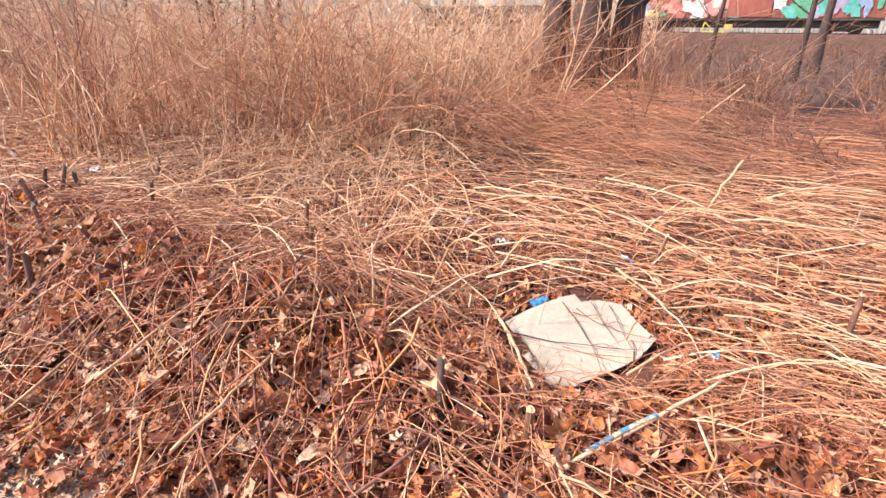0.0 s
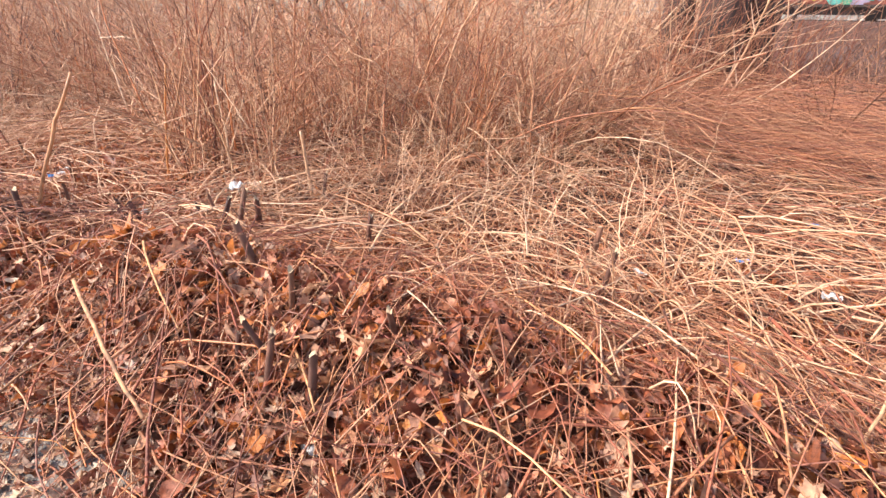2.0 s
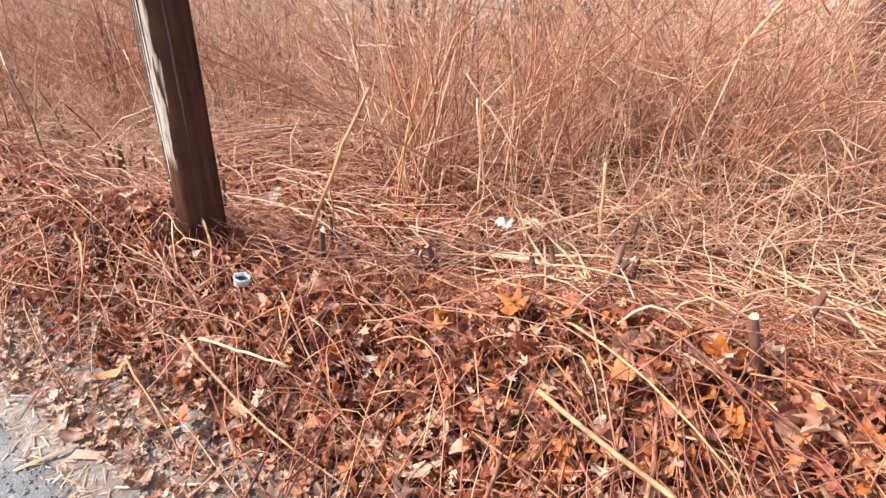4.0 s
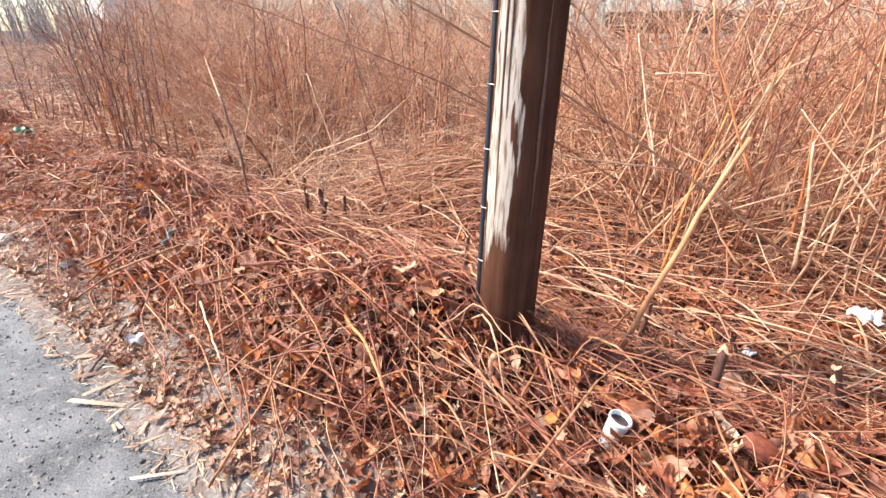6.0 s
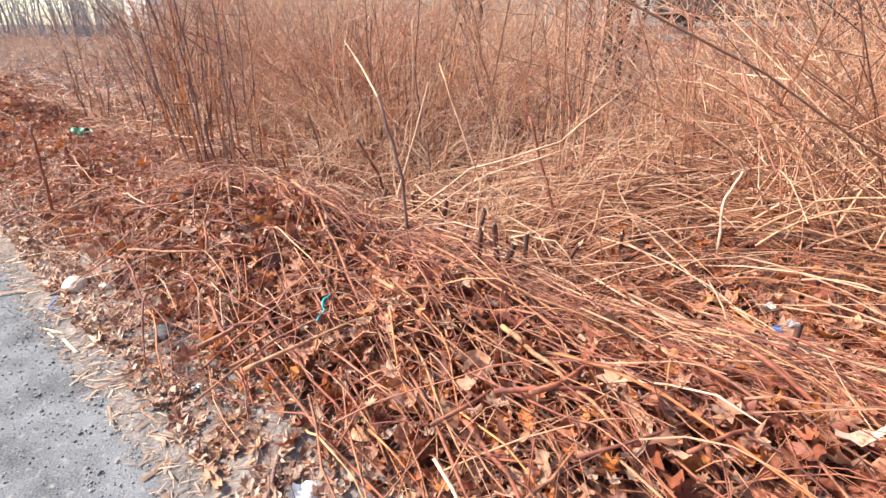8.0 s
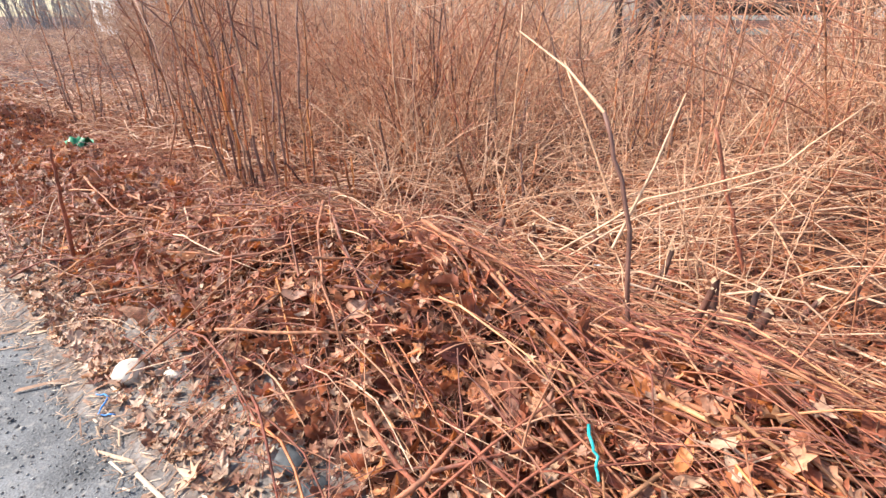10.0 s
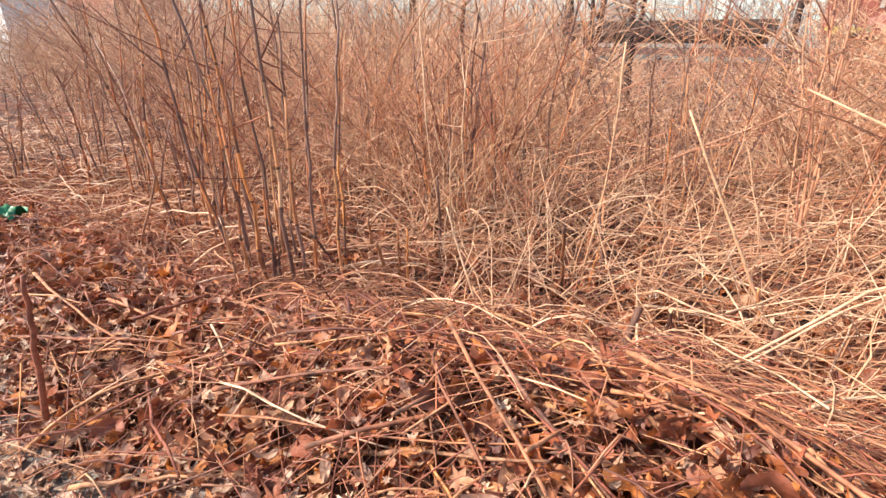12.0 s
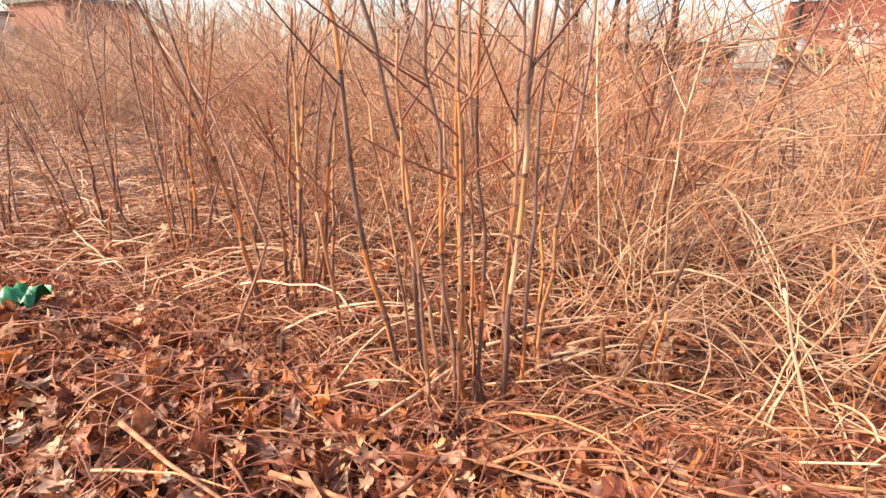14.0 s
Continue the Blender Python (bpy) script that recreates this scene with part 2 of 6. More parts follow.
def land(x, y):
    """Height of the ground: the road's level is 0, a bank of cut brush runs along its edge, a railway bank lies far behind."""
    x, y = np.asarray(x, float), np.asarray(y, float)
    base = -0.07 + 0.075 * smooth(0.70, 0.78, y) + 0.05 * smooth(0.9, 2.0, y) + 0.03 * smooth(2, 5, y)
    high = 0.31 * smooth(-0.2, -2.3, x) + 0.05
    high = high * (1 + 0.28 * wave(x, 0 * y, 1.9, 1.3))
    high = high * (1 - 0.38 * smooth(-7.0, -6.5, x) * smooth(-4.7, -5.3, x))
    high = high * (1 - 0.55 * smooth(-10.9, -11.8, x) * smooth(-17.0, -16.0, x))
    crest = 1.78 + 0.30 * smooth(-6.0, -3.4, x) + 0.12 * wave(x, 0 * y, 1.1, 0.4)
    width = np.where(y < crest, 0.52, 0.62)
    mound = high * np.exp(-(((y - crest) / width) ** 2))
    rough = 0.025 * wave(x, y, 5.2, 2.0) * smooth(0.9, 1.6, y) + 0.05 * wave(x, y, 1.3, 0.7) * smooth(2.6, 4.5, y)
    bank = 1.25 * smooth(37, 43.5, y)
    matted = 0.10 * smooth(2.3, 3.2, y) * smooth(-1.2, -2.4, x) * smooth(-9.8, -8.6, x)
    hollow = -0.10 * np.exp(-(((x + 0.15) / 0.85) ** 2) - ((y - 2.62) / 0.75) ** 2)
    return base + mound * smooth(0.78, 1.2, y) + matted + hollow + rough + bank + 0.2 * smooth(6, 30, y)


# ---- builders ----
def mesh_from(name, verts, faces, mat, sides_smooth=False):
    me = bpy.data.meshes.new(name)
    verts, faces = np.asarray(verts, np.float32), np.asarray(faces, np.int32)
    n, k = faces.shape
    me.vertices.add(len(verts))
    me.vertices.foreach_set("co", verts.ravel())
    me.loops.add(n * k)
    me.loops.foreach_set("vertex_index", faces.ravel())
    me.polygons.add(n)
    me.polygons.foreach_set("loop_start", np.arange(0, n * k, k, dtype=np.int32))
    me.polygons.foreach_set("loop_total", np.full(n, k, np.int32))
    if sides_smooth:
        me.polygons.foreach_set("use_smooth", np.ones(n, bool))
    me.materials.append(mat)
    me.update(calc_edges=True)
    return me


def tube_data(P, R, sides):
    N, K, _ = P.shape
    T = np.gradient(P, axis=1)
    T /= np.linalg.norm(T, axis=2, keepdims=True) + 1e-9
    mean = np.abs(T.mean(1))
    ref = np.where(mean[:, 2:3] > 0.7, np.array([[1.0, 0.15, 0]]), np.array([[0.1, 0.05, 1.0]]))[:, None, :]
    U = np.cross(T, np.broadcast_to(ref, T.shape))
    U /= np.linalg.norm(U, axis=2, keepdims=True) + 1e-9
    V = np.cross(T, U)
    a = np.arange(sides) * 2 * np.pi / sides
    ring = U[:, :, None, :] * np.cos(a)[None, None, :, None] + V[:, :, None, :] * np.sin(a)[None, None, :, None]
    verts = P[:, :, None, :] + ring * R[:, :, None, None]
    idx = np.arange(N * K * sides).reshape(N, K, sides)
    nxt = np.roll(idx, -1, axis=2)
    quads = np.stack([idx[:, :-1], nxt[:, :-1], nxt[:, 1:], idx[:, 1:]], -1).reshape(-1, 4)
    return verts.reshape(-1, 3), quads


def tubes(name, P, R, mat, sides=3):
    v, q = tube_data(P, R, sides)
    return mesh_from(name, v, q, mat, sides > 4)


def part(name, me, parent, label=""):
    ob = new(name, me)
    ob.parent = parent
    if label:
        tagged(ob, label)
    return ob


def bm_mesh(name, bm, mat, smooth_faces=False):
    me = bpy.data.meshes.new(name)
    bm.normal_update()
    bm.to_mesh(me)
    bm.free()
    me.materials.append(mat)
    if smooth_faces:
        me.polygons.foreach_set("use_smooth", np.ones(len(me.polygons), bool))
    return me


def box_bm(bm, x0, x1, y0, y1, z0, z1, bevel=0.0):
    r = bmesh.ops.create_cube(bm, size=1, matrix=Matrix.Translation(((x0 + x1) / 2, (y0 + y1) / 2, (z0 + z1) / 2)) @ Matrix.Diagonal((x1 - x0, y1 - y0, z1 - z0, 1)))
    if bevel:
        es = list({e for v in r["verts"] for e in v.link_edges})
        bmesh.ops.bevel(bm, geom=es, offset=bevel, segments=2, affect="EDGES")


def box(name, x0, x1, y0, y1, z0, z1, mat, bevel=0.0):
    bm = bmesh.new()
    box_bm(bm, x0, x1, y0, y1, z0, z1, bevel)
    return bm_mesh(name, bm, mat)


RNG = np.random.default_rng(7)


def lying(n, x, y, az, length, lift, arch, K=6, wobble=0.02, bendy=0.20):
    """Stems that lie on the land: middle points x, y, heading az, over it by lift, bowed up by arch."""
    s = np.linspace(-0.5, 0.5, K)[None, :]
    bend = RNG.normal(0, bendy, (n, 1))
    sway = RNG.normal(0, 0.9 * bendy, (n, 1)) * np.sin(2 * np.pi * (s + RNG.uniform(0, 1, (n, 1))))
    ang = az[:, None] + bend * s * 2 + sway
    dx, dy = np.cos(ang) * length[:, None] / (K - 1), np.sin(ang) * length[:, None] / (K - 1)
    px = np.cumsum(dx, 1)
    py = np.cumsum(dy, 1)
    px += x[:, None] - px.mean(1, keepdims=True)
    py += y[:, None] - py.mean(1, keepdims=True)
    ground = land(px, np.maximum(py, 0.8))
    # stiff stems bridge the hollows
    straight = np.linspace(0, 1, K)[None, :]
    chord = ground[:, :1] * (1 - straight) + ground[:, -1:] * straight
    rise = np.clip(ground - chord, 0, None).max(1, keepdims=True)
    z = chord + 0.75 * rise + lift[:, None] + arch[:, None] * (1 - (2 * s) ** 2) + RNG.normal(0, wobble, (n, K)) * 0.25
    z += (RNG.normal(0, 0.06, (n, 1)) * s * 2)
    z = np.maximum(z, ground + 0.004)
    z = np.minimum(z, ground + 0.28)
    return np.stack([px, py, z], -1)


def taper(n, K, r0, r1):
    s = np.linspace(0, 1, K)[None, :]
    return r0[:, None] * (1 - s) + r1[:, None] * s


def upright(n, x, y, h, lean, K=6, curve=0.25):
    """Standing stems: feet x, y, height h, leaning by lean (radians) and curving on."""
    s = np.linspace(0, 1, K)[None, :]
    az = RNG.uniform(0, 2 * np.pi, (n, 1))
    out = np.tan(lean)[:, None] * h[:, None] * s + RNG.normal(0, curve, (n, 1)) * h[:, None] * s ** 2 * 0.6
    side = RNG.normal(0, 0.02, (n, K)) * h[:, None]
    side[:, 0] = 0
    px = x[:, None] + np.cos(az) * out - np.sin(az) * side
    py = y[:, None] + np.sin(az) * out + np.cos(az) * side
    z = land(x, y)[:, None] - 0.02 + h[:, None] * s
    return np.stack([px, py, z], -1)


def twigs_on(P, per, lo, hi, K=3, up=0.6):
    """Side twigs that leave the stems P between the shares lo and hi of their length."""
    N, KP, _ = P.shape
    which = np.repeat(np.arange(N), per)
    u = RNG.uniform(lo, hi, len(which)) * (KP - 1)
    i = np.minimum(u.astype(int), KP - 2)
    f = (u - i)[:, None]
    foot = P[which, i] * (1 - f) + P[which, i + 1] * f
    tall = np.linalg.norm(P[which, -1] - P[which, 0], axis=1)
    length = tall * RNG.uniform(0.10, 0.34, len(which))
    az = RNG.uniform(0, 2 * np.pi, len(which))
    along = P[which, i + 1] - P[which, i]
    along /= np.linalg.norm(along, axis=1, keepdims=True) + 1e-9
    way = np.stack([np.cos(az), np.sin(az), RNG.normal(0, 0.35, len(which))], -1) * 0.85 + along * (up + RNG.normal(0, 0.3, len(which)))[:, None]
    way /= np.linalg.norm(way, axis=1, keepdims=True)
    s = np.linspace(0, 1, K)
    Q = foot[:, None, :] + way[:, None, :] * length[:, None, None] * s[None, :, None]
    Q[:, :, 2] += (0.12 * length[:, None]) * (s ** 2)[None, :]
    return Q


# ---- structure: ground, road, ballast ----
def axis_steps(near, step, far, grow=1.35):
    out = list(np.arange(near[0], near[1] + 1e-6, step))
    d = step
    while out[-1] < far[1]:
        d *= grow
        out.append(out[-1] + d)
    d = step
    while out[0] > far[0]:
        d *= grow
        out.insert(0, out[0] - d)
    return np.array(out)


def make_ground():
    xs = axis_steps((-20, 5), 0.10, (-900, 900))
    ys = np.concatenate([axis_steps((0.5, 6), 0.08, (-900, 30), 1.25)[:-1], np.arange(31, 47, 0.8), axis_steps((47, 48), 1.0, (46.9, 1500), 1.35)])
    X, Y = np.meshgrid(xs, ys, indexing="ij")
    Z = land(X, Y)
    v = np.stack([X, Y, Z], -1).reshape(-1, 3)
    idx = np.arange(len(v)).reshape(X.shape)
    q = np.stack([idx[:-1, :-1], idx[1:, :-1], idx[1:, 1:], idx[:-1, 1:]], -1).reshape(-1, 4)
    g = new("ground", mesh_from("ground", v, q, M_SOIL, True))
    tagged(g, "brown leaf-strewn soil of an overgrown waste lot", "ground", kind="structure")


make_ground()


def make_road():
    xs = np.concatenate([np.arange(-120, -18, 3.0), np.arange(-18, 4, 0.06), np.arange(4, 121, 3.0)])
    edge = 0.76 + 0.035 * wave(xs, xs, 2.1, 0.3) + 0.025 * wave(xs, xs, 9.0, 1.3)
    rows = [np.full(len(xs), -7.0), np.full(len(xs), -2.0), np.full(len(xs), 0.2), edge - 0.05, edge, edge + 0.03]
    zs = [0.0, 0.0, 0.0, 0.0, -0.008, -0.07]
    v = np.stack([np.stack([xs, r, np.full(len(xs), z)], -1) for r, z in zip(rows, zs)], 1).reshape(-1, 3)
    idx = np.arange(len(v)).reshape(len(xs), len(rows))
    q = np.stack([idx[:-1, :-1], idx[1:, :-1], idx[1:, 1:], idx[:-1, 1:]], -1).reshape(-1, 4)
    r = new("road", mesh_from("road", v, q, M_ROAD))
    tagged(r, "worn grey asphalt road edge with loose grit", "road", kind="structure")


make_road()


M_DIRT = material("road_dirt", [(0.255, 0.225, 0.20), (0.255, 0.225, 0.20)], 0.95, 70, 6, 0.45, 0.9, spots=((0.17, 0.125, 0.10), 16, 0.48, 0.66), warm=False)


def make_shoulder():
    xs = np.arange(-30, 6, 0.08)
    inner = 0.70 + 0.05 * wave(xs, xs, 3.1, 0.8)
    outer = 1.26 + 0.14 * wave(xs, xs, 1.4, 2.2) + 0.06 * wave(xs, xs, 6.0, 0.2)
    rows = [inner * (1 - k) + outer * k for k in (0, 0.2, 0.45, 0.75, 1.0)]
    v = np.stack([np.stack([xs, r, np.maximum(land(xs, r) + 0.006, 0.004 if k < 2 else -1)], -1) for k, r in enumerate(rows)], 1)
    v[:, -1, 2] -= 0.03
    v = v.reshape(-1, 3)
    idx = np.arange(len(v)).reshape(len(xs), len(rows))
    q = np.stack([idx[:-1, :-1], idx[1:, :-1], idx[1:, 1:], idx[:-1, 1:]], -1).reshape(-1, 4)
    tagged(new("road_shoulder", mesh_from("road_shoulder", v, q, M_DIRT, True)), "dusty grey-brown dirt along the road edge", "road shoulder", kind="structure")


make_shoulder()


# ---- leaves ----
def leaf_template(kind):
    a = np.linspace(0, 2 * np.pi, 15)[:-1]
    if kind == "oak":
        r = 0.62 + 0.38 * np.cos(5 * a) * (0.6 + 0.4 * np.cos(a))
        pts = np.stack([np.cos(a) * r, np.sin(a) * r * 0.72], -1)
    elif kind == "maple":
        r = np.array([1.0, 0.45, 0.82, 0.42, 0.86, 0.4, 0.55, 0.25, 0.55, 0.4, 0.86, 0.42, 0.82, 0.45])
        pts = np.stack([np.cos(a) * r, np.sin(a) * r], -1)
    elif kind == "oval":
        pts = np.stack([np.cos(a), np.sin(a) * 0.52 * (1 + 0.25 * np.cos(a))], -1)
    else:
        pts = np.stack([np.cos(a), np.sin(a) * 0.36 * (1 - 0.3 * np.cos(a))], -1)
    curl = {"oak": (0.45, 0.8), "maple": (0.5, 0.55), "oval": (-0.45, 0.9), "slim": (0.6, 1.2)}[kind]
    z = curl[0] * pts[:, 0] ** 2 + curl[1] * pts[:, 1] ** 2 + 0.14 * np.sin(5 * a + 1)
    v = np.concatenate([np.stack([pts[:, 0], pts[:, 1], z], -1), [[0, 0, 0]]])
    n = len(a)
    f = np.array([[i, (i + 1) % n, n] for i in range(n)])
    return v * 0.5, f


LEAVES = {k: leaf_template(k) for k in ("oak", "maple", "oval", "slim")}


def turn_matrices(n, tilt):
    yaw, t1, t2 = RNG.uniform(0, 2 * np.pi, n), RNG.normal(0, tilt, n), RNG.normal(0, tilt, n)
    cz, sz, cx, sx, cy, sy = np.cos(yaw), np.sin(yaw), np.cos(t1), np.sin(t1), np.cos(t2), np.sin(t2)
    o, i = np.zeros(n), np.ones(n)
    Rz = np.stack([cz, -sz, o, sz, cz, o, o, o, i], -1).reshape(n, 3, 3)
    Rx = np.stack([i, o, o, o, cx, -sx, o, sx, cx], -1).reshape(n, 3, 3)
    Ry = np.stack([cy, o, sy, o, i, o, -sy, o, cy], -1).reshape(n, 3, 3)
    return Rz @ Rx @ Ry


def scatter(kinds, x, y, z, size, tilt):
    n = len(x)
    R = turn_matrices(n, tilt)
    pick = RNG.integers(0, len(kinds), n)
    V, F, base = [], [], 0
    for k, (tv, tf) in enumerate(kinds):
        m = pick == k
        if not m.any():
            continue
        w = np.einsum("nij,vj->nvi", R[m], tv) * size[m][:, None, None]
        w += np.stack([x[m], y[m], z[m]], -1)[:, None, :]
        cnt = m.sum()
        V.append(w.reshape(-1, 3))
        F.append((tf[None] + (np.arange(cnt) * len(tv))[:, None, None]).reshape(-1, tf.shape[1]) + base)
        base += cnt * len(tv)
    return np.concatenate(V), np.concatenate(F)


def litter_spots(n):
    x = RNG.uniform(-18, 3.5, n)
    y = 1.0 + np.abs(RNG.beta(1.45, 2.6, n)) * 3.2
    return x, y


kinds = [LEAVES[k] for k in ("oak", "maple", "oak", "oval", "slim", "maple")]
lx, ly = litter_spots(36000)
ok = ly > 1.02 + np.abs(RNG.normal(0, 0.16, len(ly)))
lx, ly = lx[ok], ly[ok]
low = RNG.uniform(-17, 4, 15000), 2.3 + 4.0 * RNG.uniform(0, 1, 15000) ** 1.7
lx, ly = np.concatenate([lx, low[0]]), np.concatenate([ly, low[1]])
lz = land(lx, ly) + RNG.uniform(0.0, 1, len(lx)) * (0.03 + 0.11 * np.exp(-((ly - 1.75) / 0.55) ** 2))
bare = ((lx + 0.16) / 0.43) ** 2 + ((ly - 2.76) / 0.53) ** 2 > 1
lx, ly, lz = lx[bare], ly[bare], lz[bare]
size = RNG.lognormal(math.log(0.086), 0.34, len(lx))
nx, ny = RNG.uniform(-3.4, 2.5, 2600), 0.78 + 0.5 * RNG.uniform(0, 1, 2600) ** 0.8
lx, ly = np.concatenate([lx, nx]), np.concatenate([ly, ny])
lz = np.concatenate([lz, np.maximum(land(nx, ny), 0) + RNG.uniform(0.01, 0.05, 2600)])
size = np.concatenate([size, RNG.lognormal(math.log(0.08), 0.3, 2600)])
ex, ey = RNG.uniform(-40, -18, 4000), 0.85 + RNG.beta(1.6, 2.0, 4000) * 3.2
lx, ly = np.concatenate([lx, ex]), np.concatenate([ly, ey])
lz = np.concatenate([lz, land(ex, ey) + RNG.uniform(0.01, 0.1, 4000)])
size = np.concatenate([size, RNG.uniform(0.09, 0.2, 4000)])
v, f = scatter(kinds, lx, ly, lz, size, 0.68)
leaf_litter = new("leaf_litter", mesh_from("leaf_litter", v, f, M_LEAF))
tagged(leaf_litter, "thick brown and orange dead leaves over the bank", "dead leaves", kind="stuff")
leaf_meshes = [mesh_from("leaf", LEAVES[k][0], LEAVES[k][1], M_LEAF) for k in ("oak", "maple", "oval", "slim")]
RL = random.Random(5)
for i in range(290):
    px, py = RL.uniform(-13.5, 0.8), RL.triangular(0.95, 2.3, 1.35)
    ob = part("leaf", leaf_meshes[RL.randrange(4)], leaf_litter)
    s = RL.uniform(0.09, 0.16)
    ob.matrix_basis = pose(px, py, float(land(px, py)) + RL.uniform(0.06, 0.13), RL.gauss(0, 24), RL.gauss(0, 24), RL.uniform(0, 360)) @ Matrix.Diagonal((s, s, s, 1))

# pale leaves, chips and splinters strewn along the road's edge
n = 24000
cx, cy = RNG.uniform(-19, 3, n), 0.64 + np.abs(RNG.normal(0.24, 0.22, n))
chip = (np.array([[-0.5, -0.045, 0], [0.5, -0.03, 0], [0.46, 0.035, 0.0], [-0.47, 0.03, 0], [-0.4, 0, 0.05], [0.4, 0.0, 0.045]]),
        np.array([[0, 1, 5], [0, 5, 4], [1, 2, 5], [2, 3, 4], [2, 4, 5], [3, 0, 4]]))
wide = (chip[0] * np.array([0.7, 2.0, 0.8]), chip[1])
v, f = scatter([chip, chip, chip, chip, chip, wide], cx, cy, np.maximum(land(cx, cy), 0.0) + RNG.uniform(0.004, 0.02, n), RNG.lognormal(math.log(0.028), 0.65, n), 0.12)
tagged(new("wood_chips", mesh_from("wood_chips", v, f, M_CHIP)), "pale splintered wood chips along the road edge", "wood chips", kind="stuff")
n = 9000
cx, cy = RNG.uniform(-18, 3, n), 0.80 + np.abs(RNG.normal(0.08, 0.36, n))
v, f = scatter([LEAVES["oak"], LEAVES["maple"], LEAVES["slim"]], cx, cy, np.maximum(land(cx, cy), 0.0) + RNG.uniform(0.01, 0.03, n) + 0.09 * smooth(1.15, 1.5, cy), RNG.lognormal(math.log(0.065), 0.3, n), 0.3)
M_PALELEAF = material("pale_leaf", [(0.58, 0.35, 0.22), (0.34, 0.14, 0.08), (0.72, 0.51, 0.36), (0.54, 0.27, 0.13), (0.26, 0.10, 0.06), (0.66, 0.44, 0.30)], 0.55, 45, 12, 0.25, 0.4, through_light=0.2)
tagged(new("pale_leaves", mesh_from("pale_leaves", v, f, M_PALELEAF)), "curled pale oak leaves lying along the road edge", "dead leaves", kind="stuff")
pebble = (np.array([[1, 0, 0], [0, 1, 0], [-1, 0, 0], [0, -1, 0], [0, 0, 0.7], [0.0, 0, -0.4]]) * 0.5, np.array([[0, 1, 4], [1, 2, 4], [2, 3, 4], [3, 0, 4], [1, 0, 5], [2, 1, 5], [3, 2, 5], [0, 3, 5]]))
n = 14000
cx, cy = RNG.uniform(-16, 2, n), 0.90 - np.abs(RNG.normal(0, 0.45, n))
v, f = scatter([pebble], cx, cy, np.full(n, 0.002), RNG.lognormal(math.log(0.008), 0.5, n), 0.4)
tagged(new("road_grit", mesh_from("road_grit", v, f, M_GRIT)), "loose grey grit and small stones on asphalt", "gravel", kind="stuff")


# ---- straw and brush ----
def mix_az(n, choices):
    w = np.array([c[2] for c in choices])
    k = RNG.choice(len(choices), n, p=w / w.sum())
    mean, sd = np.array([c[0] for c in choices])[k], np.array([c[1] for c in choices])[k]
    return np.radians(RNG.normal(mean, sd))


def field_az(x, y):
    """Heading of fallen stems: combed along the ground in swathes in some parts of the lot, crossed at random in others."""
    n = len(x)
    swathe = mix_az(n, [(2, 16, 5), (-14, 14, 2), (60, 50, 1.5), (-40, 40, 1.5)])
    crossed = mix_az(n, [(70, 35, 3), (20, 35, 2), (-50, 35, 3), (120, 30, 2)])
    flat = mix_az(n, [(-6, 18, 5), (20, 30, 2), (80, 40, 1.2)])
    raked = mix_az(n, [(48, 16, 4), (25, 25, 3), (-35, 40, 2)])
    heap = mix_az(n, [(12, 22, 3), (75, 35, 3), (-50, 35, 3), (35, 20, 3)])
    u = x + RNG.normal(0, 0.45, n)
    out = np.where(u > -0.9, swathe, crossed)
    out = np.where((u > -2.0) & (y > 3.8), swathe, out)
    out = np.where((u > -2.6) & (y > 5.4), swathe, out)
    out = np.where(u < -5.3, flat, out)
    out = np.where((u < -7.6) & (y > 2.9), raked, out)
    return np.where(u < -10.0, heap, out)


def off_card(P):
    """Stems that leave the cardboard sheet free."""
    return ((((P[:, :, 0] + 0.16) / 0.40) ** 2 + ((P[:, :, 1] - 2.80) / 0.48) ** 2) > 1).all(1)


def straw(name, n, y0, y1, r, lift, label, length=(0.25, 1.15), mat=M_STRAW, power=1.6, x0=-20, x1=5, K=6, far_edge=6.8, arch=0.05, thin=None):
    x = RNG.uniform(x0, x1, n)
    y = y0 + (y1 - y0) * RNG.uniform(0, 1, n) ** power
    L = RNG.uniform(*length, n)
    L = L * (1 - 0.42 * smooth(-9.2, -10.2, x))
    ok = (y < far_edge) | (x < -1.6)
    if thin is not None:
        ok &= RNG.uniform(0, 1, n) < thin(x, y)
    x, y, L = x[ok], y[ok], L[ok]
    n = len(x)
    P = lying(n, x, y, field_az(x, y), L, np.abs(RNG.normal(0, lift, n)) + 0.01, np.abs(RNG.normal(0, arch, n)), K, bendy=0.12)
    P = P[off_card(P)]
    n = len(P)
    r0 = np.exp(RNG.uniform(math.log(r[0]), math.log(r[1]), n))
    ob = new(name, tubes(name, P, taper(n, K, r0, r0 * 0.45), mat))
    return tagged(ob, label, "dry stems", kind="stuff")


def little_behind_pole(x, y):
    """The trodden ground behind the pole holds leaves and chaff with few pale stems."""
    return 1 - 0.65 * smooth(-8.6, -7.9, x) * smooth(-5.2, -5.9, x) * smooth(4.6, 3.9, y) - 0.3 * smooth(-7.9, -8.6, x) * smooth(3.3, 2.9, y)


